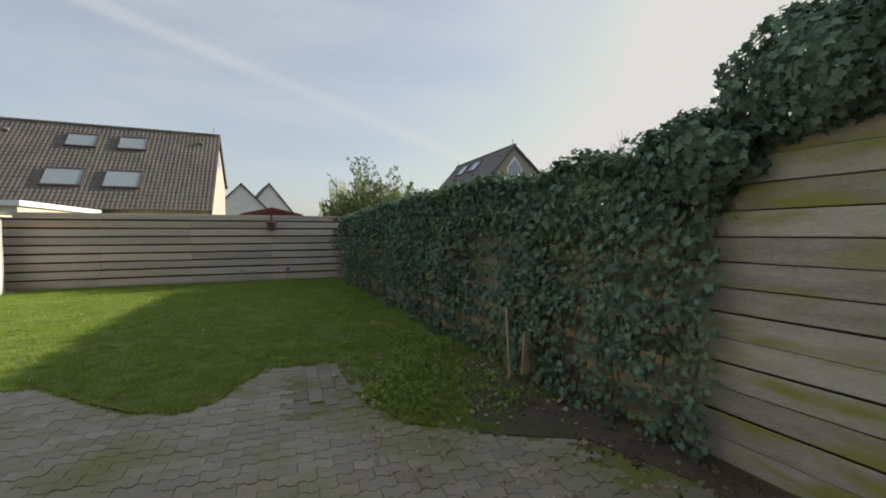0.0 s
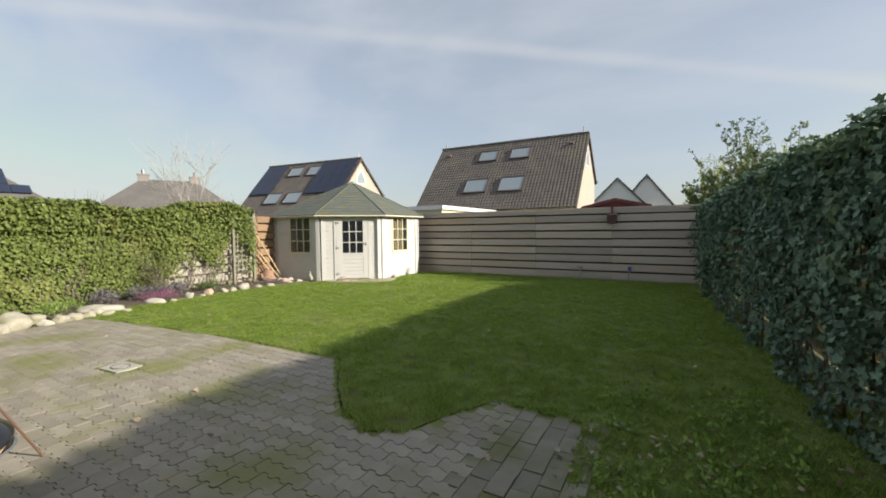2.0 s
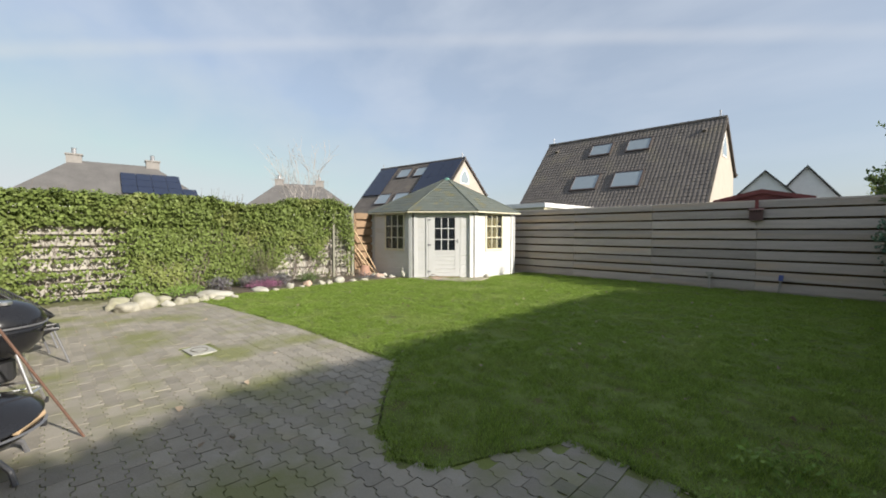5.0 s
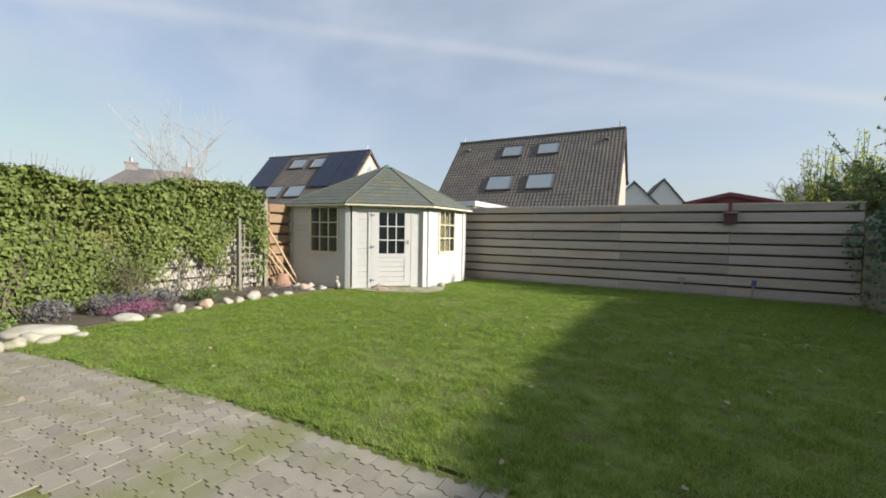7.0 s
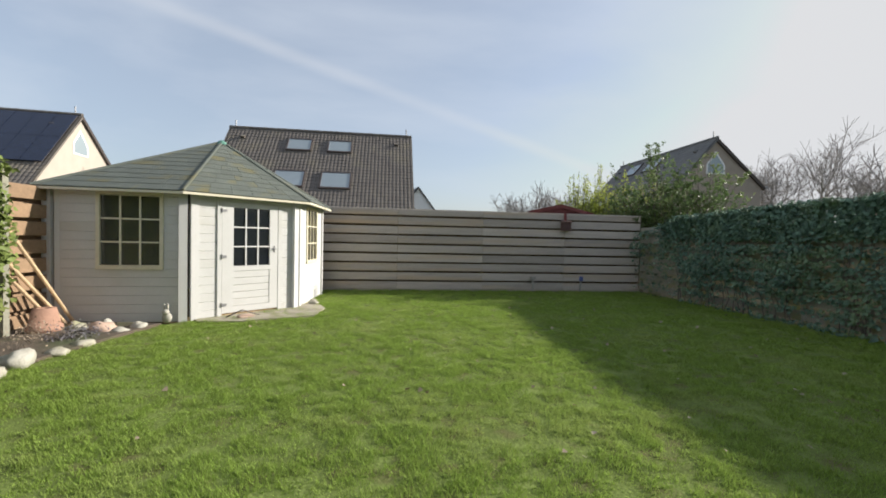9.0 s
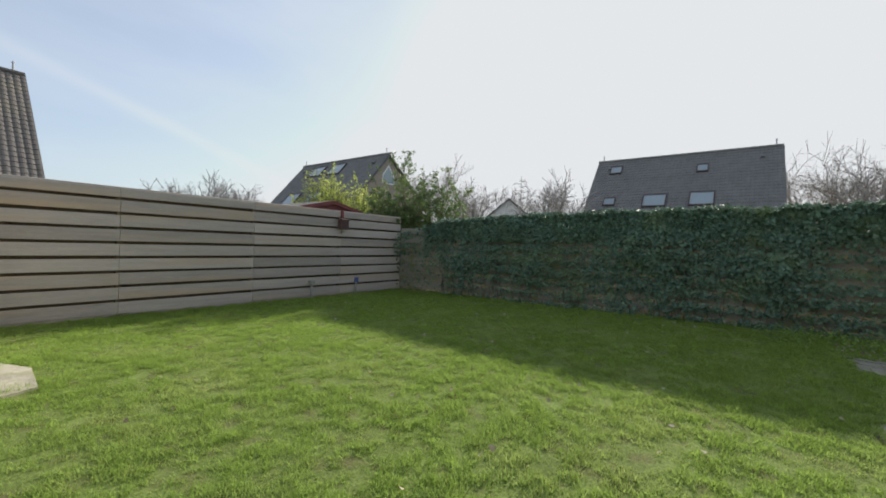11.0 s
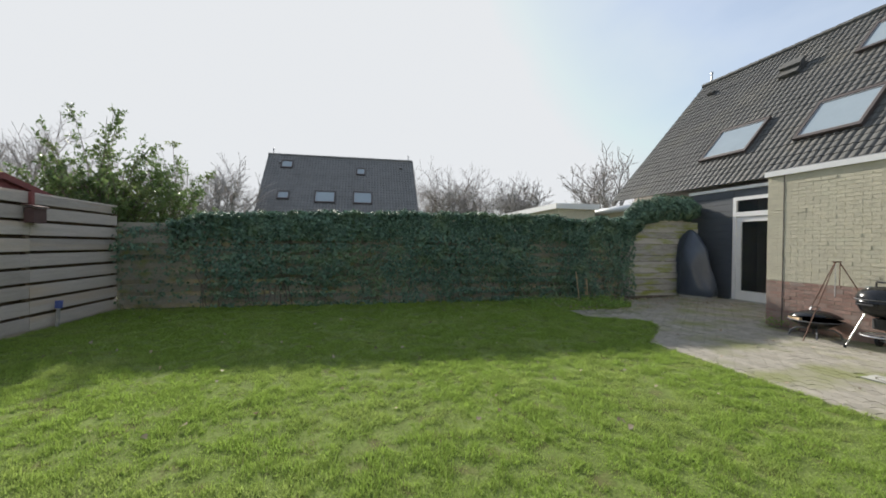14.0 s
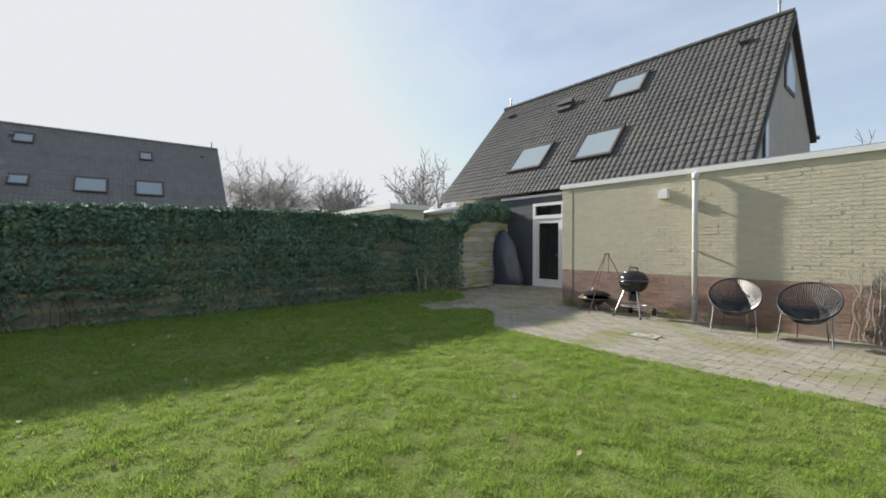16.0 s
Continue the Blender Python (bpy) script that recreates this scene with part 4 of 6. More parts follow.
# ---- neighbouring low buildings ----


def flat_garage(name, x0, y0, x1, y1, top, label, round_gutter=False):
    h = thing(name, label, "garage", pose(x0, y0, 0))
    part("wall", Mesh().box(0, 0, -0.1, x1 - x0, y1 - y0, top - 0.2), "brick_pale", h)
    part("roof_edge", Mesh().box(-0.12, -0.12, top - 0.2, x1 - x0 + 0.12, y1 - y0 + 0.12, top), "trim", h, "broad white roof edge")
    if round_gutter:
        part("gutter", Mesh().tube([(-0.1, y1 - y0 + 0.16, top - 0.13), (x1 - x0, y1 - y0 + 0.16, top - 0.13)], 0.11, 10), "pvc", h, smooth=True)


flat_garage("garage", 1.75, -6.0, 8.8, -1.15, 2.88, "neighbour's pale brick garage with white gutter", True)
flat_garage("garage", 4.9, -0.6, 11.0, 0.95, 3.0, "flat-roofed garage with a broad white edge")
flat_garage("garage", 13.0, -0.5, 19.0, 4.2, 3.15, "farther flat-roofed garage with a white edge")
flat_garage("carport", -13.5, 18.2, -10.7, 25.0, 2.72, "low carport with a white sloping roof edge")

rs = thing("garden_shed", "low red wooden shed with a grey roof", "shed", pose(-2.1, 13.35, 0))
part("wall", Mesh().prism([(-0.7, 0), (0.7, 0), (0.7, 2.0), (-0.7, 2.0)], 0, 2.12), "red_wood", rs)
part("gable", Mesh().add([(x, y, z) for y in (-0.02, 2.0) for x, z in ((-0.78, 2.12), (0.78, 2.12), (0, 2.31))], [(0, 1, 2), (5, 4, 3), (0, 2, 5, 3), (1, 4, 5, 2), (0, 3, 4, 1)]), "red_wood", rs)
for e in (-1, 1):
    part("roof", Mesh().add([(e * x, y, z + c) for c in (0, 0.03) for y in (-0.05, 2.1) for x, z in ((0, 2.32), (0.92, 2.10))], [(0, 1, 3, 2), (4, 6, 7, 5), (0, 4, 5, 1), (2, 3, 7, 6), (1, 5, 7, 3)]), "tile_grey", rs)
    part("fascia", Mesh().add([(e * x, y, z + c) for c in (-0.06, 0.035) for y in (-0.08, -0.05) for x, z in ((0, 2.32), (0.94, 2.10))], [(0, 1, 3, 2), (4, 6, 7, 5), (0, 4, 5, 1), (2, 3, 7, 6), (1, 5, 7, 3)]), "red_wood", rs)

# ---- summerhouse ----
C = [(-11.45, 9.1), (-9.7, 9.24), (-8.38, 10.43), (-8.27, 12.24), (-11.45, 12.5)]
APEX = (-9.9, 10.87, 3.08)
sh = thing("summerhouse", "white five-sided wooden summerhouse with a green felt roof", "summerhouse")
part("floor", Mesh().prism(C, -0.03, 0.06), "pole_wood", sh)


def shed_wall(a, b, holes, h=2.01, boards=True):
    """A boarded wall between two corners; holes: (x0, z0, x1, z1) along it."""
    a, b = Vector((*a, 0)), Vector((*b, 0))
    d = b - a
    L, ang = d.length, math.degrees(math.atan2(d.y, d.x))
    m = pose(a.x, a.y, 0, 0, 0, ang)
    nb = 15
    bh = h / nb
    wall = part("wall", Mesh().box(0.04, 0.02, 0.0, 0.06, 0.04, h), "white_paint", sh, m=m)
    for i in range(nb):
        z0, z1 = i * bh, (i + 1) * bh
        spans = [(0.02, L - 0.02)]
        for x0, hz0, x1, hz1 in holes:
            if hz0 < (z0 + z1) / 2 < hz1:
                spans = [s for p, q in spans for s in ((p, min(q, x0)), (max(p, x1), q)) if s[1] - s[0] > 0.01]
        for p, q in spans:
            part("plank", Mesh().board(q - p, 0.028, bh - 0.002, 0.0035, pose(p, 0.0, (z0 + z1) / 2)), "white_paint", wall)
    return m, L


def shed_window(m, x0, z0, x1, z1, cols, rows, mat="cream_paint"):
    w = part("window", Mesh().box(x0 - 0.05, -0.045, z0 - 0.06, x1 + 0.05, 0.02, z0 - 0.0).box(x0 - 0.05, -0.035, z1, x1 + 0.05, 0.02, z1 + 0.05).box(x0 - 0.05, -0.035, z0, x0, 0.02, z1).box(x1, -0.035, z0, x1 + 0.05, 0.02, z1), "white_paint" if mat == "white_paint" else "cream_paint", sh, m=m)
    for i in range(1, cols):
        x = x0 + (x1 - x0) * i / cols
        part("glazing_bar", Mesh().box(x - 0.012, -0.028, z0, x + 0.012, 0.008, z1), mat, w)
    for j in range(1, rows):
        z = z0 + (z1 - z0) * j / rows
        part("glazing_bar", Mesh().box(x0, -0.026, z - 0.012, x1, 0.006, z + 0.012), mat, w)
    for i in range(cols):
        for j in range(rows):
            xa, xb = x0 + (x1 - x0) * i / cols, x0 + (x1 - x0) * (i + 1) / cols
            za, zb = z0 + (z1 - z0) * j / rows, z0 + (z1 - z0) * (j + 1) / rows
            p = part("pane", Mesh().box(xa + 0.008, -0.012, za + 0.008, xb - 0.008, -0.006, zb - 0.008), "glass", w)
            p.visible_shadow = False


m, L = shed_wall(C[0], C[1], [(0.55, 0.80, 1.41, 1.93)])
shed_window(m, 0.59, 0.85, 1.37, 1.88, 3, 3)
# added sheet, not a curtain: gives the panes their lit olive look
part("curtain", Mesh().box(0.5, 0.12, 0.78, 1.45, 0.14, 1.94), "lit_pane_sheet", sh, "added yellow-olive sheet imitating the lit, reflecting panes", m=m)
m, L = shed_wall(C[1], C[2], [(0.44, 0.05, 1.40, 1.90)])
dr = Mesh().box(0.46, -0.03, 0.06, 0.635, 0.012, 1.86).box(1.235, -0.03, 0.06, 1.38, 0.012, 1.86).box(0.635, -0.03, 1.78, 1.235, 0.012, 1.86).box(0.635, -0.03, 0.74, 1.235, 0.012, 0.82).box(0.635, -0.03, 0.06, 1.235, 0.012, 0.16)
sd_ = part("door", dr, "white_paint", sh, "white boarded door with nine panes", m=m)
for i in range(5):
    part("plank", Mesh().board(0.60, 0.02, 0.112, 0.006, pose(0.635, -0.012, 0.218 + i * 0.116)), "white_paint", sd_)
for i in range(1, 3):
    part("glazing_bar", Mesh().box(0.635 + 0.2 * i - 0.012, -0.026, 0.82, 0.635 + 0.2 * i + 0.012, 0.006, 1.78), "white_paint", sd_)
    part("glazing_bar", Mesh().box(0.635, -0.024, 0.82 + 0.32 * i - 0.012, 1.235, 0.005, 0.82 + 0.32 * i + 0.012), "white_paint", sd_)
for i in range(3):
    for k in range(3):
        part("pane", Mesh().box(0.645 + 0.2 * i, -0.012, 0.83 + 0.32 * k, 0.825 + 0.2 * i, -0.006, 1.13 + 0.32 * k), "glass", sd_).visible_shadow = False
part("handle", Mesh().tube([(1.315, -0.03, 1.10), (1.315, -0.075, 1.10), (1.235, -0.075, 1.10)], 0.010, 8).box(1.302, -0.036, 1.04, 1.328, -0.028, 1.15), "grey_steel", sd_)
for z in (0.20, 0.98, 1.72):
    part("hinge", Mesh().box(0.44, -0.042, z - 0.02, 0.53, -0.03, z + 0.02).tube([(0.455, -0.042, z - 0.035), (0.455, -0.042, z + 0.035)], 0.011, 6), "zinc", sd_)
part("door_frame", Mesh().box(0.39, -0.035, 0.0, 0.455, 0.02, 1.93).box(1.385, -0.035, 0.0, 1.45, 0.02, 1.93).box(0.455, -0.035, 1.865, 1.385, 0.02, 1.93), "white_paint", sh, m=m)
m, L = shed_wall(C[2], C[3], [(0.50, 0.80, 1.28, 1.93)])
shed_window(m, 0.54, 0.85, 1.24, 1.87, 3, 3)
part("curtain", Mesh().box(0.45, 0.10, 0.78, 1.33, 0.12, 1.94), "curtain", sh, "yellow curtain behind the glass", m=m)
shed_wall(C[3], C[4], [])
shed_wall(C[4], C[0], [])
for (x, y), ang in zip(C[:4], (0, 25, 65, 90)):
    t = pose(x, y, 0, 0, 0, ang)
    part("corner_post", Mesh().box(-0.13, -0.035, 0.0, -0.02, 0.025, 2.01, t).box(0.02, -0.035, 0.0, 0.13, 0.025, 2.01, t @ pose(0, 0, 0, 0, 0, 20)), "white_paint", sh)
cx_, cy_ = APEX[0], APEX[1]
E_ = [(x + (x - cx_) / math.hypot(x - cx_, y - cy_) * 0.24, y + (y - cy_) / math.hypot(x - cx_, y - cy_) * 0.24, 1.965) for x, y in C]
for i in range(5):
    p, q, top = Vector(E_[i]), Vector(E_[(i + 1) % 5]), Vector(APEX)
    up = ((q - p).cross(top - p)).normalized()
    if up.z < 0:
        up = -up
    roof = part("roof", Mesh().add([p, q, top, p - up * 0.05, q - up * 0.05, top - up * 0.05], [(0, 1, 2), (5, 4, 3), (0, 3, 4, 1)]), "roof_felt", sh, "green felt shingles")
    rows = 12
    for r in range(rows):
        a0, a1 = r / rows, min(1.0, (r + 1.12) / rows)
        l0, r0, l1, r1 = p.lerp(top, a0), q.lerp(top, a0), p.lerp(top, a1), q.lerp(top, a1)
        k = max(1, round((r0 - l0).length / 0.33))
        for c in range(k):
            u0, u1 = c / k, (c + 1) / k
            off = up * (0.008 + random.uniform(0, 0.002))
            gp = 0.006 / max(0.1, (r0 - l0).length)
            quad = [l0.lerp(r0, u0 + gp) + off, l0.lerp(r0, u1 - gp) + off, l1.lerp(r1, u1) + up * 0.003, l1.lerp(r1, u0) + up * 0.003]
            part("shingle", Mesh().add(quad + [x - up * 0.006 for x in quad], [(0, 1, 2, 3), (7, 6, 5, 4), (0, 4, 5, 1), (1, 5, 6, 2), (3, 7, 4, 0)]), "roof_felt", roof)
    part("eaves_board", Mesh().add([p + Vector((0, 0, -0.045)), q + Vector((0, 0, -0.045)), q + Vector((0, 0, -0.01)), p + Vector((0, 0, -0.01))] + [v_ * 0.97 + Vector((cx_, cy_, v_.z)) * 0.03 for v_ in (p + Vector((0, 0, -0.045)), q + Vector((0, 0, -0.045)), q + Vector((0, 0, -0.01)), p + Vector((0, 0, -0.01)))], [(0, 1, 2, 3), (7, 6, 5, 4), (0, 4, 5, 1), (2, 6, 7, 3)]), "cream_paint", sh)
    part("hip_cap", Mesh().tube([p + up * 0.008, top + up * 0.008], 0.022, 6), "roof_felt", sh)
part("finial", Mesh().lathe([(0.11, -0.05), (0.07, 0.015), (0.02, 0.04), (0.0, 0.045)], 10, pose(*APEX)), "ridge_green", sh, "green copper-coloured roof cap")
solid("doorstep", Mesh().prism([(-9.5, 9.1), (-8.9, 9.15), (-7.9, 9.6), (-7.85, 10.3), (-8.15, 11.0), (-8.4, 10.5), (-9.65, 9.3)], -0.02, 0.025), "step_grit", "worn gritty concrete step before the summerhouse door", "doorstep")

# ---- trees and shrubs ----


def bare_tree(name, x, y, height, label, spread=0.5, mat="hazy_bark", trunk=0.16, seed=1, depth=6, start=0.25, laterals=2, thin=0.007):
    """A leafless tree: trunk, forking limbs and fine twigs."""
    rnd = random.Random(seed)
    t = thing(name, label, "tree", pose(x, y, 0))
    trunk_m, limbs, twigs = Mesh(), Mesh(), Mesh()

    def grow(p, d, length, r, lvl):
        path = [p]
        q, dd = p.copy(), d.copy()
        for i in range(3):
            lift = 0.10 if 0 < lvl < 4 else 0.02
            dd = (dd + Vector((rnd.gauss(0, 0.12), rnd.gauss(0, 0.12), rnd.gauss(lift, 0.07)))).normalized()
            q = q + dd * length / 3
            path.append(q.copy())
        (trunk_m if lvl == 0 else limbs if lvl < 3 else twigs).tube(path if lvl < 4 else [path[0], path[3]], r, 7 if lvl == 0 else 5 if lvl < 3 else 3, r * 0.66)
        if lvl >= depth:
            return

        def fork(base, spin, size, thick):
            ax = Vector((rnd.gauss(0, 1), rnd.gauss(0, 1), rnd.gauss(0.1, 0.5)))
            ax = (ax - dd * ax.dot(dd)).normalized()
            nd = (dd * math.cos(spin) + ax * math.sin(spin)).normalized()
            grow(base, nd, length * size, max(r * thick, thin), lvl + 1)
        for k in range(2 if lvl else 4):
            fork(path[3], rnd.uniform(0.25, 0.75) * (0.6 + spread), rnd.uniform(0.66, 0.86), 0.66)
        for k in range(laterals if lvl else 2):
            s = rnd.uniform(0.35, 0.95) if lvl else rnd.uniform(0.7, 0.95)
            fork(path[1].lerp(path[3], (s - 0.33) / 0.67) if s > 0.33 else path[1], rnd.uniform(0.6, 1.15), rnd.uniform(0.5, 0.72), 0.5)
    grow(Vector((0, 0, -0.05)), Vector((0, 0, 1)), height * start, trunk, 0)
    part("trunk", trunk_m, mat, t)
    part("limb_fork", limbs, mat, t)
    part("twig_growth", twigs, mat, t)["kind"] = "stuff"
    return t


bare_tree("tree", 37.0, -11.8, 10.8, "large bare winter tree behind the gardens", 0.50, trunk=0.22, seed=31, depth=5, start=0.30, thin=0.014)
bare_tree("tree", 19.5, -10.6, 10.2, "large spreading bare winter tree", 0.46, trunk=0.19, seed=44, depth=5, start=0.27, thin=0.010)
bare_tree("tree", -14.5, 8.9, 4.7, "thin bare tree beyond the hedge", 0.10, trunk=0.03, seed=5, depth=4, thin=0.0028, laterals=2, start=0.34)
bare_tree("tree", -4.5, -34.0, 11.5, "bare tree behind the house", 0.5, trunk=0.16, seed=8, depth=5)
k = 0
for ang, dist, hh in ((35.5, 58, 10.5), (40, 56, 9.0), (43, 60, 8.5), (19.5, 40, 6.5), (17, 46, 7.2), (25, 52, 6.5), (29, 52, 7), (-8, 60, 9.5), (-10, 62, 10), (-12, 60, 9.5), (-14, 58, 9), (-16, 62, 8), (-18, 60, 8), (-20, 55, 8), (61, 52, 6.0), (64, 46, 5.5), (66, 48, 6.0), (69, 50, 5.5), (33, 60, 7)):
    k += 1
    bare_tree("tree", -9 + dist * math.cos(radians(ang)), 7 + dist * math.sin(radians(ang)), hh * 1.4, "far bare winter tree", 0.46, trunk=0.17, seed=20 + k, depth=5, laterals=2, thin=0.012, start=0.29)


def bare_conifer(x, y, height, label, seed):
    """A leafless larch: a straight stem with level whorls of branches and hanging twigs."""
    rnd = random.Random(seed)
    t = thing("tree", label, "tree", pose(x, y, 0))
    part("trunk", Mesh().tube([(0, 0, -0.05), (0.04, 0, height * 0.5), (0, 0.03, height)], 0.13, 7, 0.02), "hazy_bark", t)
    for i in range(30):
        z = height * (0.22 + 0.76 * i / 30)
        ln = (height - z) * 0.34 + 0.35
        a = i * 2.4 + rnd.uniform(-0.4, 0.4)
        c, sn = math.cos(a), math.sin(a)
        me = Mesh().tube([(0, 0, z), (c * ln * 0.5, sn * ln * 0.5, z + 0.02), (c * ln, sn * ln, z + ln * 0.14)], 0.035, 4, 0.012)
        for k in range(9):
            u = rnd.uniform(0.2, 1.0) * ln
            b = a + rnd.choice((-1, 1)) * rnd.uniform(0.4, 0.9)
            me.tube([(c * u, sn * u, z + 0.02), (c * u + math.cos(b) * 0.5, sn * u + math.sin(b) * 0.5, z + rnd.uniform(-0.15, 0.2))], 0.013, 3, 0.008)
        part("branch", me, "hazy_bark", t)
    return t


bare_conifer(34.0, 25.8, 9.6, "bare larch with level branches behind the gardens", 4)
gable_house(pose(36.6, 28.7, 0, 0, 0, 300), 7.0, 7.3, 4.3, 8, "far grey gabled house among bare trees")


def branchy_shrub(name, x, y, label, limbs, height, radius, mat, leaf, seed, low=0.25):
    """An open shrub: curved limbs, side twigs and leaves set along the twigs."""
    rnd = random.Random(seed)
    t = thing(name, label, "shrub", pose(x, y, 0))
    wood, pos, nrm = Mesh(), [], []
    for i in range(limbs):
        a, q = rnd.uniform(0, 2 * math.pi), rnd.random() ** 0.6
        end = Vector((math.cos(a) * radius * q, math.sin(a) * radius * q, height * rnd.uniform(0.55, 1.0) * (1 - 0.28 * q * q)))
        mid = Vector((end.x * 0.35, end.y * 0.35, end.z * 0.55)) + Vector((rnd.gauss(0, 0.1), rnd.gauss(0, 0.1), 0))
        pts = [Vector((end.x * 0.08, end.y * 0.08, 0)), mid, mid.lerp(end, 0.55) + Vector((0, 0, 0.06)), end]
        wood.tube(pts, 0.016, 5, 0.004)
        for k in range(15):
            s = rnd.uniform(low, 1.0) * 3
            n0 = min(int(s), 2)
            p = pts[n0].lerp(pts[n0 + 1], s - n0)
            b = a + rnd.gauss(0, 1.2)
            ln = rnd.uniform(0.25, 0.62) * (1.25 - s / 4)
            tip = p + Vector((math.cos(b) * ln * 0.7, math.sin(b) * ln * 0.7, ln * rnd.uniform(0.15, 0.8)))
            wood.tube([p, tip], 0.004, 3, 0.002)
            for m_ in range(rnd.randint(10, 17)):
                u = rnd.uniform(0.25, 1.05)
                d = Vector((rnd.gauss(0, 1), rnd.gauss(0, 1), rnd.gauss(0.5, 0.6))).normalized()
                pos.append(tuple(p.lerp(tip, u) + d * 0.02))
                nrm.append(tuple(d))
    part("branch_work", wood, "bark", t)["kind"] = "stuff"
    pos, nrm = np.array(pos), np.array(nrm)
    part("foliage", leaves("foliage", pos, nrm, RNG.uniform(leaf * 0.6, leaf * 1.15, len(pos)), mat, tilt=0.5, down=-0.35, spin=0.8, shape=LANCE * np.array([1.05, 1, 1]), faces=LANCE_F), mat, t)["kind"] = "stuff"
    return t


def leafy_bush(name, x, y, label, cat, stems, height, radius, mat, leaf, per, shape=LANCE, faces=LANCE_F, seed=3, up=0.5, low=0.0, fan=False):
    rnd = random.Random(seed)
    t = thing(name, label, cat, pose(x, y, 0))
    wood, pos, nrm = Mesh(), [], []
    for i in range(stems):
        a, r = rnd.uniform(0, 2 * math.pi), radius * math.sqrt(rnd.random())
        hgt = height * rnd.uniform(0.6, 1.0) * (1 - 0.35 * (r / radius) ** 2)
        end = Vector((r * math.cos(a), r * math.sin(a), hgt))
        mid = end * 0.5 + Vector((rnd.gauss(0, 0.08), rnd.gauss(0, 0.08), 0.1))
        base = Vector((end.x * (0.12 if fan else 0.3), end.y * (0.12 if fan else 0.3), 0))
        wood.tube([base, mid, end], 0.0035 * height, 4, 0.0012 * height)
        for j in range(per):
            s = rnd.uniform(max(0.1, low), 1.0)
            p = base.lerp(mid, s * 2) if s < 0.5 else mid.lerp(end, s * 2 - 1)
            d = Vector((rnd.gauss(0, 1), rnd.gauss(0, 1), rnd.gauss(0, 0.6))).normalized()
            pos.append(p + d * rnd.uniform(0.02, 0.2) * (1.25 - s * 0.75))
            nrm.append(Vector((d.x, d.y, 0.7)))
    part("stem_growth", wood, "bark", t)["kind"] = "stuff"
    pos, nrm = np.array([tuple(p) for p in pos]), np.array([tuple(p) for p in nrm])
    part("foliage", leaves("leaves", pos, nrm, RNG.uniform(leaf * 0.6, leaf * 1.15, len(pos)), mat, shape, faces, tilt=0.6, down=-up, spin=0.8), mat, t)["kind"] = "stuff"
    return t


branchy_shrub("laurel_bush", 1.15, 13.9, "tall airy evergreen shrub behind the fence corner", 34, 4.5, 1.5, "laurel", 0.092, 3)
branchy_shrub("laurel_bush", 1.75, 12.7, "airy evergreen shrub rising above the ivy", 26, 4.2, 1.15, "laurel", 0.092, 8, 0.35)
branchy_shrub("laurel_bush", 0.85, 13.55, "dense lower evergreen shrub behind the fence corner", 70, 3.5, 1.35, "laurel", 0.10, 6, 0.2)
for bx_, by_, hh in ((0.5, 17.8, 4.3), (1.5, 18.0, 4.6), (2.6, 17.9, 4.3), (3.6, 18.2, 4.2)):
    leafy_bush("bamboo", bx_, by_, "yellow-green bamboo clump behind the fence", "bamboo", 110, hh, 0.85, "bamboo", 0.12, 80, seed=int(bx_ * 10) + 30, up=0.2)
leafy_bush("shrub", -11.05, 5.45, "loose grey-green shrub against the hedge", "shrub", 70, 1.25, 0.5, "ivy_light", 0.05, 22, seed=9)
for x, y in ((-10.75, 4.35), (-10.75, 4.95), (-10.7, 5.35), (-10.8, 5.8)):
    leafy_bush("lavender", x, y, "grey-purple dormant lavender clump in the bed", "lavender", 120, 0.33, 0.24, "lavender", 0.05, 8, seed=int(y * 7), up=1.2)
leafy_bush("heather", -10.42, 5.35, "low pink flowering heather cushion", "heather", 130, 0.17, 0.24, "heather", 0.03, 14, seed=5, up=1.2)
leafy_bush("heather", -10.45, 5.0, "low pink flowering heather cushion", "heather", 60, 0.15, 0.16, "heather", 0.03, 12, seed=6, up=1.2)
leafy_bush("grass_tuft", -10.75, 6.45, "dark green grassy tuft in the bed", "plant", 120, 0.22, 0.3, "laurel", 0.06, 6, seed=12, up=1.5)
for x, y, r, s in ((-10.6, 3.75, 0.28, 1), (-10.3, 3.4, 0.25, 2), (-10.8, 2.6, 0.2, 5)):
    leafy_bush("bed_plant", x, y, "low leafy green plant in the flower bed", "plant", 40, 0.2, r, "weed", 0.05, 9, seed=s, up=0.8)
for x, y, r, s_ in ((-10.75, 7.15, 0.3, 3), (-10.6, 7.6, 0.28, 7), (-10.9, 8.1, 0.25, 9)):
    leafy_bush("dry_plant", x, y, "withered brown plant stems in the flower bed", "plant", 26, 0.24, r, "dry_leaf", 0.035, 5, seed=s_, up=0.8)
leafy_bush("bed_plant", -10.5, 8.15, "low dark green mat of leaves in the bed", "plant", 70, 0.07, 0.34, "lavender", 0.04, 8, seed=4, up=0.5)
# weeds between paving and ivy
for i in range(44):
    x, y = random.uniform(-1.0, 0.15), random.uniform(1.9, 4.6)
    if y < float(np.interp(x, EX, EY)) + 0.1 or x > east_x(y) - 0.3:
        continue
    leafy_bush("weed", x, y, "small leafy weed at the foot of the ivy", "weed", 14, 0.045, 0.14, "weed", 0.055, 5, seed=60 + i, up=0.1)
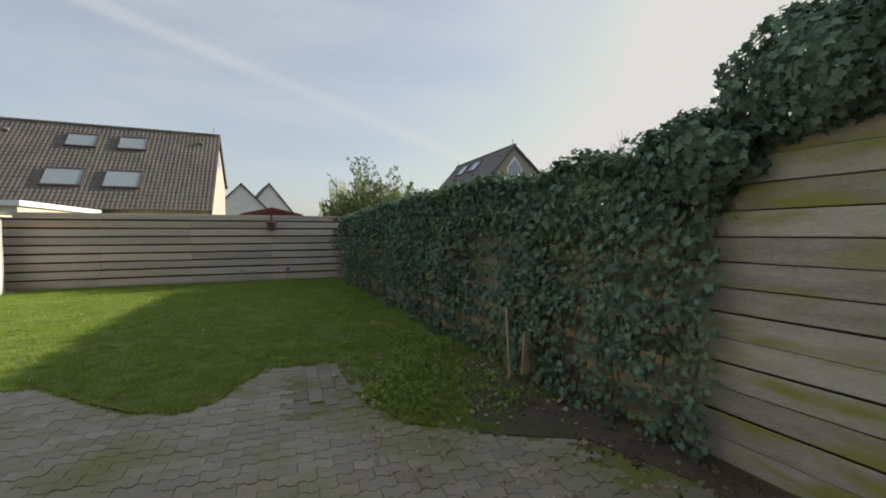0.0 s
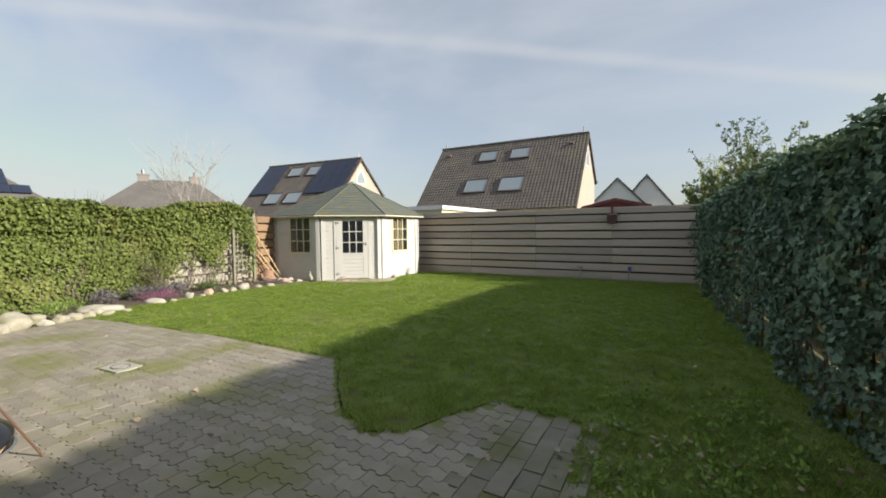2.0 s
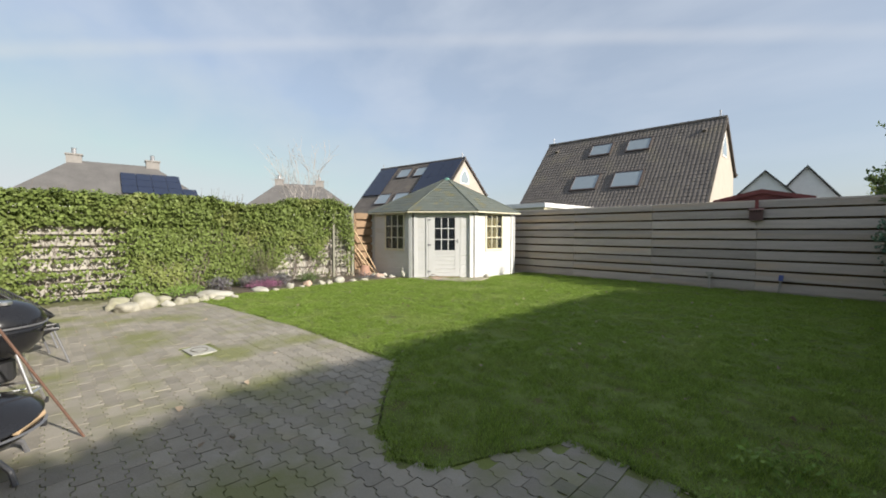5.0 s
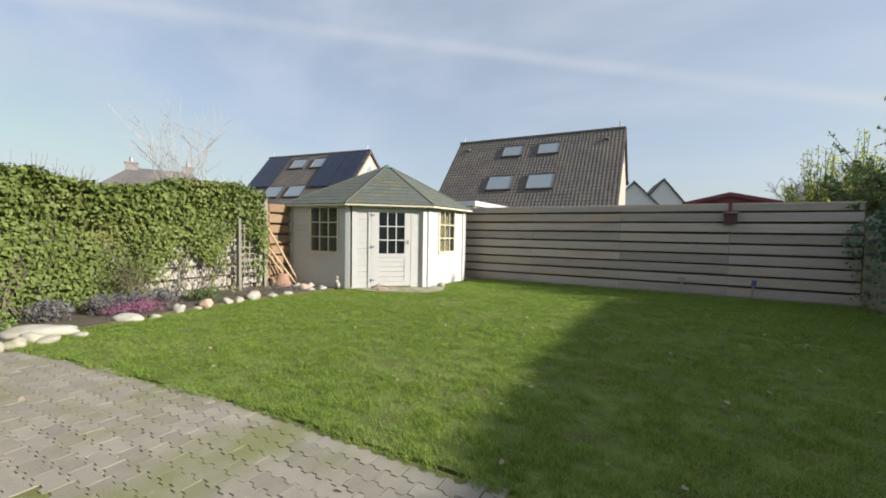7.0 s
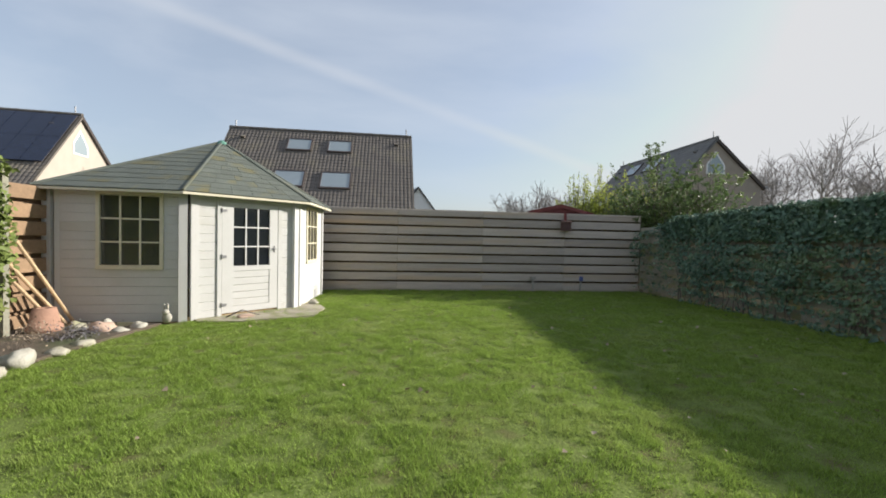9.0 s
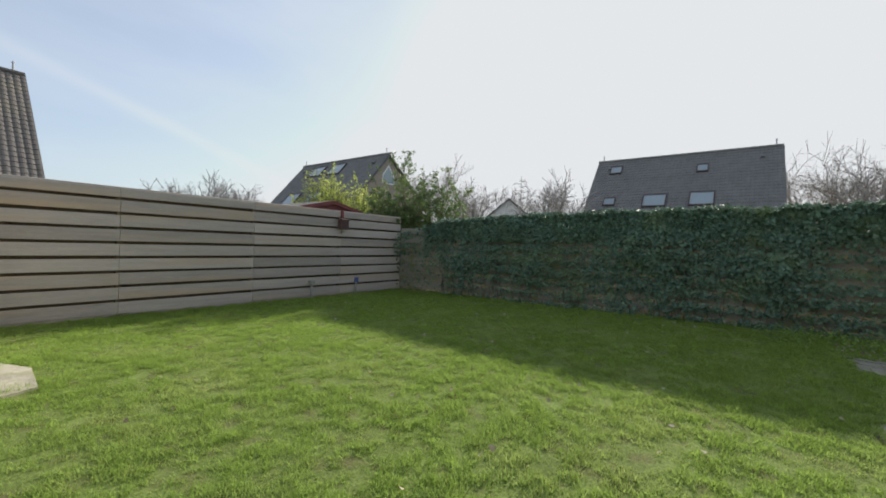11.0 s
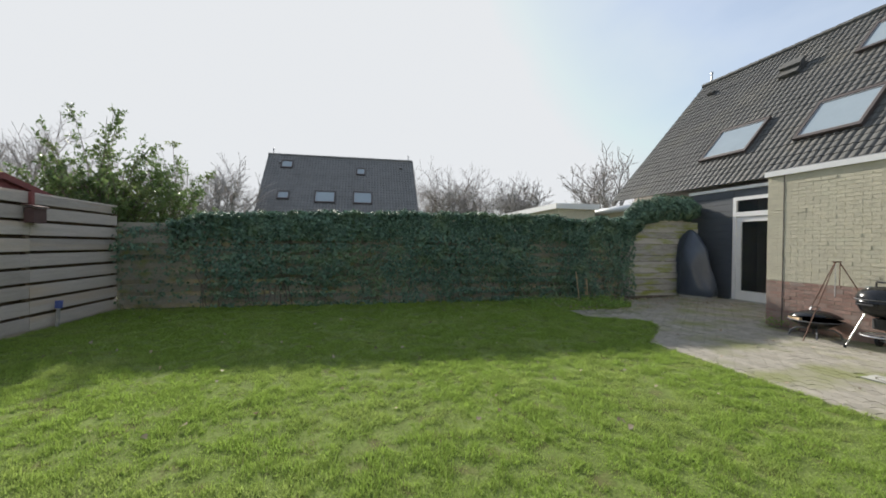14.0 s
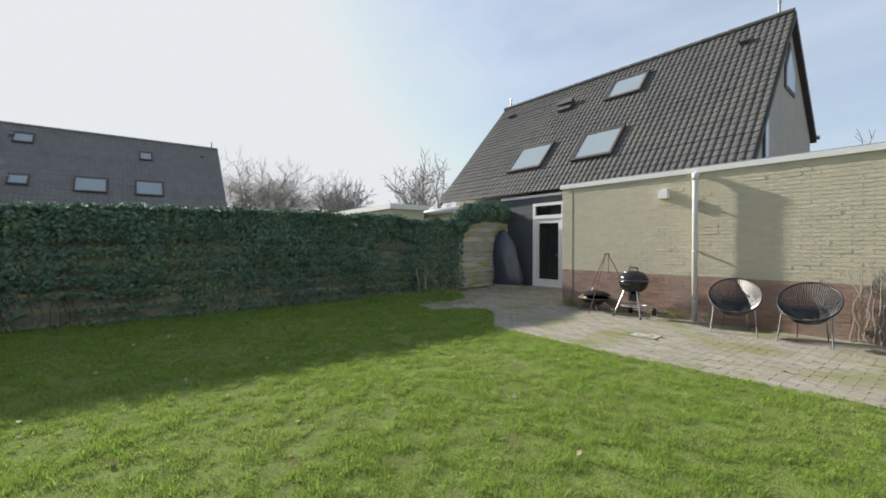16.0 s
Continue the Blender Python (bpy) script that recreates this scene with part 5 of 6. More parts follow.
for x, y in ((-3.2, 0.97), (-3.32, 1.08), (-3.5, 0.93), (-3.75, 0.95), (-5.1, 0.86), (-5.35, 0.85), (-5.65, 0.86), (-5.5, 0.9), (-6.1, 0.85)):
    leafy_bush("weed", x, y, "small weed at the foot of the brick wall", "weed", 10, 0.1, 0.09, "weed", 0.04, 7, seed=int(-x * 20), up=0.6)

# ---- stones round the bed ----


def rock(x, y, w, d, h, mat="stone", seed=0, turn=0, z=0.0, name="stone", label="rounded field stone edging the flower bed"):
    bm = bmesh.new()
    bmesh.ops.create_icosphere(bm, subdivisions=3, radius=1)
    for v_ in bm.verts:
        q = v_.co * 1.1 + Vector((seed * 3.7, seed * 1.3, 0))
        v_.co *= 1 + 0.42 * noise.noise(q) + 0.13 * noise.noise(q * 3.1)
        v_.co.z = max(v_.co.z, -0.45)
        v_.co = Vector((v_.co.x * w / 2, v_.co.y * d / 2, (v_.co.z + 0.45) / 1.45 * h * 0.85))
    me = bpy.data.meshes.new(name)
    bm.to_mesh(me)
    bm.free()
    me.materials.append(M[mat])
    me.polygons.foreach_set("use_smooth", [True] * len(me.polygons))
    ob = new(name, me)
    ob.matrix_world = pose(x, y, z - 0.01, 0, 0, turn)
    return tagged(ob, label, "stone", "stones round the bed")


ROCKS = [(-9.55, 2.75, 0.5, 0.42, 0.30, "stone"), (-9.35, 2.5, 0.36, 0.3, 0.2, "stone"), (-9.75, 2.45, 0.4, 0.34, 0.24, "stone"), (-10.0, 2.75, 0.34, 0.3, 0.2, "stone"), (-9.9, 3.1, 0.3, 0.26, 0.2, "stone"),
         (-9.5, 3.12, 0.2, 0.18, 0.12, "stone_white"), (-9.55, 3.32, 0.24, 0.2, 0.16, "stone"), (-9.6, 3.52, 0.22, 0.2, 0.15, "stone"), (-9.62, 3.72, 0.2, 0.2, 0.13, "stone"), (-9.72, 3.88, 0.22, 0.18, 0.15, "stone"),
         (-10.0, 4.05, 0.72, 0.3, 0.17, "stone_white"), (-9.62, 4.0, 0.22, 0.2, 0.1, "stone"), (-10.08, 4.95, 0.42, 0.26, 0.14, "stone_white"), (-10.0, 5.3, 0.16, 0.14, 0.08, "stone"), (-10.15, 5.72, 0.16, 0.16, 0.17, "stone_white"),
         (-10.25, 6.2, 0.28, 0.24, 0.17, "stone_red"), (-10.22, 6.58, 0.2, 0.2, 0.13, "stone"), (-10.15, 6.75, 0.18, 0.16, 0.13, "stone"), (-10.25, 7.1, 0.32, 0.26, 0.2, "stone_white"), (-10.2, 7.5, 0.22, 0.2, 0.11, "stone"), (-10.2, 7.85, 0.2, 0.18, 0.1, "stone"),
         (-10.75, 8.6, 0.22, 0.2, 0.13, "stone"), (-11.0, 8.85, 0.2, 0.18, 0.12, "stone"), (-10.45, 8.55, 0.32, 0.3, 0.17, "stone_red"), (-10.2, 8.5, 0.24, 0.2, 0.1, "stone_white"), (-10.1, 8.75, 0.22, 0.2, 0.13, "stone_white"), (-10.62, 8.9, 0.18, 0.18, 0.14, "stone_white"), (-9.62, 4.3, 0.18, 0.16, 0.07, "stone"), (-10.15, 6.0, 0.14, 0.12, 0.07, "stone"), (-11.2, 8.6, 0.26, 0.22, 0.14, "stone")]
for i, (x, y, w, d, hh, mat) in enumerate(ROCKS):
    rock(x, y, w, d, hh, mat, i + 1, (i * 47) % 180 if i != 10 else 60)
rock(-8.95, 9.45, 0.26, 0.14, 0.07, "stone_red", 71, 30, 0.025, "door_stone", "flat reddish stone on the doorstep")
rock(-8.15, 10.75, 0.2, 0.16, 0.12, "stone", 72, 10, 0.025, "door_stone", "grey stone beside the summerhouse door")

# pot, poles, rabbit, twig by the summerhouse
pot = thing("flower_pot", "upturned terracotta flower pot on the soil", "pot", pose(-11.1, 8.5, 0.03))
part("pot", Mesh().lathe([(0.17, 0), (0.185, 0.0), (0.185, 0.07), (0.165, 0.075), (0.115, 0.3), (0.03, 0.3), (0.03, 0.28), (0.1, 0.28)], 20), "terracotta", pot, smooth=True)
for i, (y0, y1, top) in enumerate(((9.02, 8.3, 1.45), (8.95, 8.35, 0.95), (8.85, 8.33, 0.8))):
    solid("wooden_pole", Mesh().tube([(-11.12 - 0.05 * i, y0, 0.02), (-11.42, y1, top)], 0.022, 8), "pole_wood", "wooden pole leaning on the trellis post", "pole", group="poles leaning on the fence")
rab = Mesh()
for c, r in (((0, 0, 0.09), (0.085, 0.065, 0.10)), ((0, -0.04, 0.2), (0.055, 0.06, 0.055)), ((0.03, -0.03, 0.29), (0.016, 0.02, 0.07)), ((-0.03, -0.03, 0.29), (0.016, 0.02, 0.07))):
    prof = [(math.sin(math.pi * j / 8), -math.cos(math.pi * j / 8)) for j in range(9)]
    rab.lathe([(max(p[0], 0.001), p[1]) for p in prof], 12, Matrix.Translation(c) @ Matrix.Diagonal((*r, 1)))
solid("rabbit_figurine", rab, "stone_white", "small white rabbit garden figurine beside the wall", "figurine", smooth=True, m=pose(-9.88, 9.0, 0.03) @ Matrix.Scale(0.8, 4))
solid("twig", Mesh().tube([(-9.2, 9.35, 0.04), (-8.95, 9.33, 0.16), (-8.75, 9.5, 0.05)], 0.012, 6, 0.006), "bark", "crooked dry branch on the doorstep", "branch")

# box and small stakes at the north fence
bx = thing("nest_box", "dark brown box on the fence", "box", pose(-2.12, 12.86, 1.62))
part("box", Mesh().box(-0.13, -0.06, 0, 0.11, 0.06, 0.22), "box_brown", bx)
part("lid", Mesh().add([(-0.15, -0.09, 0.22), (0.13, -0.09, 0.22), (0.13, 0.07, 0.26), (-0.15, 0.07, 0.26), (-0.15, -0.09, 0.24), (0.13, -0.09, 0.24), (0.13, 0.07, 0.28), (-0.15, 0.07, 0.28)], [(3, 2, 1, 0), (4, 5, 6, 7), (0, 1, 5, 4), (1, 2, 6, 5), (2, 3, 7, 6), (3, 0, 4, 7)]), "box_brown", bx)
part("bracket", Mesh().box(-0.04, 0.03, 0.26, 0.02, 0.07, 0.46), "red_wood", bx)
tap = thing("garden_stake", "short pale stake with a cross top at the fence", "stake", pose(-2.99, 12.86, 0))
part("stake", Mesh().box(-0.02, -0.02, 0, 0.02, 0.02, 0.36), "plank_pale", tap)
part("crossbar", Mesh().box(-0.07, -0.03, 0.33, 0.07, 0.03, 0.4), "plank_pale", tap)
tap = thing("garden_stake", "short stake with a blue cap leaning at the fence", "stake", pose(-1.7, 12.86, 0, 0, 6, 0))
part("stake", Mesh().box(-0.018, -0.018, 0, 0.018, 0.018, 0.34), "plank_pale", tap)
part("cap", Mesh().box(-0.04, -0.03, 0.3, 0.04, 0.03, 0.42), "blue_plastic", tap, "blue plastic cap")
solid("leaning_stick", Mesh().tube([(0.40, 2.62, 0.0), (0.42, 2.72, 0.72)], 0.012, 6), "pole_wood", "pale stick leaning in the ivy", "stick")
solid("leaning_board", Mesh().board(0.42, 0.02, 0.13, 0.003, pose(0.46, 2.4, 0.12, 0, -86, 10)), "pole_wood", "short board standing in the ivy", "board")

# ---- patio things ----


def kettle(m):
    t = thing("kettle_barbecue", "black kettle barbecue on aluminium legs", "barbecue", m)
    part("bowl", Mesh().lathe([(0.02, 0.455), (0.11, 0.465), (0.19, 0.50), (0.25, 0.56), (0.282, 0.64), (0.288, 0.70), (0.27, 0.70), (0.2, 0.54), (0.02, 0.48)], 36), "enamel", t, smooth=True)
    part("rim", Mesh().lathe([(0.286, 0.694), (0.300, 0.700), (0.300, 0.708), (0.286, 0.712)], 36), "grey_steel", t)
    lid = part("lid", Mesh().lathe([(0.292, 0.705), (0.290, 0.73), (0.262, 0.79), (0.205, 0.84), (0.12, 0.872), (0.0, 0.885)], 36), "enamel", t, smooth=True)
    part("handle", Mesh().tube([(-0.085, 0, 0.87), (-0.08, 0, 0.935), (0.08, 0, 0.935), (0.085, 0, 0.87)], 0.015, 8), "black_plastic", lid)
    part("vent", Mesh().lathe([(0.05, 0.885), (0.05, 0.905), (0.0, 0.91)], 12, pose(0.12, 0.06, -0.03)), "alu", lid)
    part("bowl_handle", Mesh().tube([(-0.10, 0.27, 0.64), (-0.10, 0.35, 0.64), (0.10, 0.35, 0.64), (0.10, 0.27, 0.64)], 0.013, 8), "black_plastic", t)
    part("ash_catcher", Mesh().lathe([(0.0, 0.30), (0.10, 0.30), (0.11, 0.32), (0.11, 0.44), (0.0, 0.46)], 20), "black_plastic", t)
    for a in (40, 137, 268):
        c, s = math.cos(radians(a)), math.sin(radians(a))
        leg = part("leg", Mesh().tube([(c * 0.17, s * 0.17, 0.52), (c * 0.38, s * 0.38, 0.02)], 0.0115, 8), "alu", t)
        if a == 268:
            part("axle", Mesh().tube([(-0.24, s * 0.36, 0.08), (0.24, s * 0.36, 0.08)], 0.008, 6), "alu", leg)
            for e in (-0.25, 0.25):
                part("wheel", Mesh().lathe([(0.02, -0.02), (0.07, -0.022), (0.08, -0.012), (0.08, 0.012), (0.07, 0.022), (0.02, 0.02)], 20, pose(e, s * 0.36, 0.08, 0, 90, 0)), "black_plastic", leg)
        else:
            part("foot", Mesh().lathe([(0.0, 0.0), (0.02, 0.0), (0.02, 0.04)], 8, pose(c * 0.385, s * 0.385, 0)), "black_plastic", leg)
    part("wire_shelf", Mesh().lathe([(0.24, 0.2), (0.25, 0.21), (0.24, 0.22)], 20).tube([(-0.24, 0, 0.21), (0.24, 0, 0.21)], 0.005, 5).tube([(0, -0.24, 0.21), (0, 0.24, 0.21)], 0.005, 5), "alu", t)
    return t


kettle(pose(-4.95, 1.24, 0) @ Matrix.Diagonal((0.93, 0.93, 1, 1)))
fp = thing("fire_bowl", "low black fire bowl with a lid on curved steel legs", "fire bowl", pose(-4.07, 1.16, 0, 0, 0, 10) @ Matrix.Diagonal((0.84, 0.84, 0.95, 1)))
part("bowl", Mesh().lathe([(0.02, 0.13), (0.18, 0.16), (0.32, 0.23), (0.38, 0.28), (0.36, 0.28), (0.2, 0.2), (0.02, 0.17)], 32), "enamel", fp, smooth=True)
ld = part("lid", Mesh().lathe([(0.39, 0.0), (0.385, 0.015), (0.32, 0.06), (0.2, 0.105), (0.08, 0.125), (0.0, 0.13)], 32, pose(0, 0, 0.315, 7, 5, 0)), "enamel", fp, smooth=True)
part("handle", Mesh().tube([(0.0, -0.17, 0.40), (0.0, -0.13, 0.47), (0.0, 0.0, 0.505), (0.0, 0.13, 0.50), (0.0, 0.17, 0.45)], 0.014, 8), "alu", ld)
part("log", Mesh().tube([(0.05, 0.36, 0.30), (0.30, 0.2, 0.31)], 0.03, 7), "pole_wood", fp, "piece of firewood under the lid")
part("ring", Mesh().lathe([(0.385, 0.27), (0.4, 0.278), (0.385, 0.286)], 32), "grey_steel", fp)
for a in (30, 120, 210, 300):
    c, s = math.cos(radians(a)), math.sin(radians(a))
    part("leg", Mesh().tube([(c * 0.12, s * 0.12, 0.14), (c * 0.26, s * 0.26, 0.13), (c * 0.34, s * 0.34, 0.08), (c * 0.37, s * 0.37, 0.0)], 0.016, 6), "grey_steel", fp)
tp = thing("tripod", "rusty iron fire tripod with a hanging chain", "tripod", pose(-4.30, 1.09, 0))
for x, y in ((0.62, -0.12), (0.03, 0.57), (-0.60, -0.21)):
    part("leg", Mesh().tube([(x, y, 0.0), (x * 0.05, y * 0.05, 1.18)], 0.008, 6), "rust", tp)
part("head", Mesh().tube([(-0.01, -0.07, 1.19), (0.01, 0.07, 1.19)], 0.011, 6), "rust", tp)
ch = Mesh()
for i in range(26):
    ch.lathe([(0.007, -0.0025), (0.010, 0.0), (0.007, 0.0025)], 8, pose(0.02, 0, 1.14 - i * 0.019, 90, 0, (i % 2) * 90))
part("chain", ch, "alu", tp)
part("hook", Mesh().tube([(-0.04, 0, 1.17), (-0.04, 0, 0.84), (-0.055, 0, 0.81), (-0.07, 0, 0.84)], 0.006, 6), "rust", tp)


def cord_chair(m):
    """A round chair of cords strung from a tilted oval hoop to a small ring."""
    t = thing("garden_chair", "round black cord garden chair on thin steel legs", "chair", m, "garden chairs at the wall")
    hoop, ring = [], []
    for i in range(49):
        a = 2 * math.pi * i / 48
        u = math.sin(a)
        hoop.append((0.40 * math.cos(a), 0.33 * -u, 0.60 + 0.25 * u))
        ring.append((0.10 * math.cos(a), 0.01 - 0.07 * u, 0.33 + 0.01 * u))
    part("hoop", Mesh().tube(hoop, 0.013, 8), "black_plastic", t, smooth=True)
    part("seat_ring", Mesh().tube(ring, 0.010, 6), "black_plastic", t)
    for i in range(72):
        a = 2 * math.pi * (i + 0.5) / 72
        u = math.sin(a)
        h0 = Vector((0.40 * math.cos(a), -0.33 * u, 0.60 + 0.25 * u))
        r0 = Vector((0.10 * math.cos(a), 0.01 - 0.07 * u, 0.33 + 0.01 * u))
        part("cord", Mesh().tube([h0, h0.lerp(r0, 0.5) + Vector((0, 0, -0.05)), r0], 0.0085, 5), "cord", t)
    for p, q in (((0.30, 0.20, 0.45), (0.34, 0.34, 0.0)), ((-0.30, 0.20, 0.45), (-0.34, 0.34, 0.0)), ((0.16, -0.16, 0.62), (0.20, -0.32, 0.0)), ((-0.16, -0.16, 0.62), (-0.20, -0.32, 0.0))):
        part("leg", Mesh().tube([p, q], 0.011, 7), "grey_steel", t)
    return t


chair = cord_chair(pose(-6.62, 1.30, 0, 0, 0, 14) @ Matrix.Diagonal((0.86, 0.9, 0.97, 1)))
copy_thing(chair, pose(-7.50, 1.28, 0, 0, 0, 2))

lid = thing("drain_cover", "square pale concrete drain cover with an oval ring", "drain cover", pose(-5.92, 2.74, 0.0, 0, 0, 5) @ Matrix.Diagonal((0.86, 0.9, 1, 1)))
part("frame", Mesh().box(-0.21, -0.14, -0.03, 0.21, 0.14, 0.010), "concrete", lid)
part("ring", Mesh().lathe([(0.10, 0.010), (0.10, 0.013), (0.112, 0.013), (0.112, 0.010)], 24, Matrix.Diagonal((1.2, 0.85, 1, 1))), "soil", lid)
part("cover", Mesh().lathe([(0.0, 0.014), (0.09, 0.014), (0.09, 0.010)], 24, Matrix.Diagonal((1.2, 0.85, 1, 1))), "concrete", lid)

# covered object by the door
tb = thing("covered_parasol", "tall object under a dark blue-grey tarpaulin", "garden cover", pose(0.66, -1.2, 0) @ Matrix.Diagonal((1.12, 1.0, 1, 1)))
prof = [(0.44, 0.04), (0.48, 0.1), (0.47, 0.3), (0.46, 0.6), (0.47, 0.85), (0.43, 1.1), (0.36, 1.35), (0.27, 1.6), (0.17, 1.78), (0.07, 1.88), (0.0, 1.9)]
cm = Mesh().lathe(prof, 40, Matrix.Diagonal((1.0, 0.85, 1, 1)))
cm.v = [(x * (1 + 0.05 * math.sin(11 * math.atan2(y, x) + 4 * z) + 0.30 * noise.noise((x * 2.5, y * 2.5, z * 1.8))) + 0.16 * z / 1.9, y * (1 + 0.05 * math.sin(7 * math.atan2(y, x) - 3 * z) + 0.30 * noise.noise((x * 2.5 + 5, y * 2.5, z * 1.8))) + 0.12 * z / 1.9, z * (1 + 0.04 * noise.noise((x * 3, y * 3, 2)))) for x, y, z in cm.v]
part("cover", cm, "tarp", tb, smooth=True)
part("base", Mesh().lathe([(0.0, 0.0), (0.45, 0.0), (0.45, 0.05), (0.0, 0.06)], 24), "concrete", tb)
# dry climber on the wall
dc = thing("dry_climber", "pale dry climber stems on the brick wall", "plant", HOUSE @ pose(-4.80, 0.03, 0))
for i in range(9):
    z, x, path = 0.0, random.uniform(-0.35, 0.05), []
    for k in range(7):
        path.append((x, random.uniform(-0.01, 0.02), z))
        x += random.uniform(-0.07, 0.08)
        z += random.uniform(0.12, 0.24)
    part("stem", Mesh().tube(path, 0.009, 5, 0.004), "plank_pale", dc)

# fallen leaves
n = 900
lx_, ly_ = RNG.uniform(-9.0, 0.7, n), RNG.uniform(-1.2, 12.3, n)
near = RNG.random(n) < 0.72
lx_ = np.where(near, RNG.uniform(-1.3, 0.85, n), lx_)
ly_ = np.where(near, RNG.uniform(-0.8, 3.9, n), ly_)
ok = (lx_ < east_x(ly_) - 0.1) & (lx_ > np.interp(ly_, RY_, RX_)) & ((ly_ > 1.1) | (lx_ > -2.8))
pos = np.stack([lx_[ok], ly_[ok], np.where(ly_[ok] > np.interp(lx_[ok], EX, EY), 0.035, 0.012)], -1)
fl = new("fallen_leaves", leaves("fallen_leaves", pos, np.tile(np.array([0, 0, 1.0]), (len(pos), 1)), RNG.uniform(0.025, 0.055, len(pos)), "dry_leaf", tilt=0.5, down=0.0, spin=1.0))
tagged(fl, "scattered pale dry leaves on lawn and paving", "fallen leaves", kind="stuff")

# crumbs of earth along the ivy
clods = Mesh()
for i in range(420):
    x, y, r = random.uniform(-0.35, 0.8), random.uniform(-0.2, 3.2), random.uniform(0.006, 0.03)
    if x > east_x(y) - 0.1 or x < 0.55 - 0.28 * (y + 0.2):
        continue
    pts = [(x + r * random.uniform(0.7, 1.3), y, 0.01), (x, y + r, 0.012), (x - r, y + r * random.uniform(-0.4, 0.4), 0.01), (x, y - r * random.uniform(0.7, 1.2), 0.01), (x + r * 0.1, y, 0.01 + r * random.uniform(0.5, 1.0)), (x, y, -0.02)]
    clods.add(pts, [(0, 1, 4), (1, 2, 4), (2, 3, 4), (3, 0, 4), (1, 0, 5), (2, 1, 5), (3, 2, 5), (0, 3, 5)])
solid("earth_crumbs", clods, "soil", "crumbs of dark soil below the ivy", "soil", "stuff")

# ---- bricks of the wing ----
BH, BL = 0.0625, 0.22


def brick_face(me_pale, me_red, m0, length, ends, near):
    """Bricks in half bond on a wall face along x; those in near(x) become parts, the rest one joined part."""
    rest_p, rest_r, count = Mesh(), Mesh(), 0
    for r in range(int(EXT_H / BH)):
        z = r * BH
        off = (r % 2) * BL / 2
        x = -off
        while x < length - 0.02:
            x0, x1 = max(x, 0.0), min(x + BL - 0.010, length)
            red = z < 0.77 - 0.01
            if x1 - x0 > 0.03:
                yy = random.uniform(-0.0005, 0.0018) + (0.004 if random.random() < 0.06 else 0.0)
                full = abs(x1 - x0 - (BL - 0.010)) < 1e-6
                if full and near(x, z) and count < 300:
                    count += 1
                    part("brick", me_red if red else me_pale, "", ext, m=m0 @ pose(x0, yy, z))
                else:
                    (rest_r if red else rest_p).box(x0, -0.03, z + 0.005, x1, yy, z + BH - 0.005, m0)
            x += BL
    part("upper_brickwork", rest_p, "brick_pale", ext, "pale yellow bricks")["kind"] = "stuff"
    part("base_brickwork", rest_r, "brick_red", ext, "dark red bricks")["kind"] = "stuff"


BR = Mesh().box(0, -0.03, 0.005, BL - 0.010, 0, BH - 0.005)
bp_, br_ = BR.make("brick", "brick_pale"), BR.make("brick", "brick_red")
brick_face(bp_, br_, Matrix.Translation((-EXT_W, 0, 0)), EXT_W, 0, lambda x, z: x > EXT_W - 2.3 and z < 1.6)
brick_face(bp_, br_, pose(0, -2.66, 0, 0, 0, 90) @ Matrix.Scale(-1, 4, (0, 1, 0)), 2.63, 0, lambda x, z: False)

# ---- pavers ----
PL, PW, GAP = 0.225, 0.1125, 0.006


def wave(x):
    """Offset of the wavy long joints."""
    u = (x / (PL / 2)) % 1.0
    return 0.011 * (1 if u < 0.36 else 1 - 2 * (u - 0.36) / 0.14 if u < 0.5 else -1 if u < 0.86 else -1 + 2 * (u - 0.86) / 0.14)


def paver_mesh(me, m=None, z=0.0):
    us = (0.0, 0.18, 0.25, 0.43, 0.5, 0.68, 0.75, 0.93, 1.0)
    xs = [GAP / 2 + u * (PL - GAP) for u in us]
    low = [(x, wave(u * PL) + GAP / 2) for x, u in zip(xs, us)]
    high = [(x, wave(u * PL) + PW - GAP / 2) for x, u in zip(xs, us)]
    return me.prism(low + high[::-1], z - 0.05, z, m)


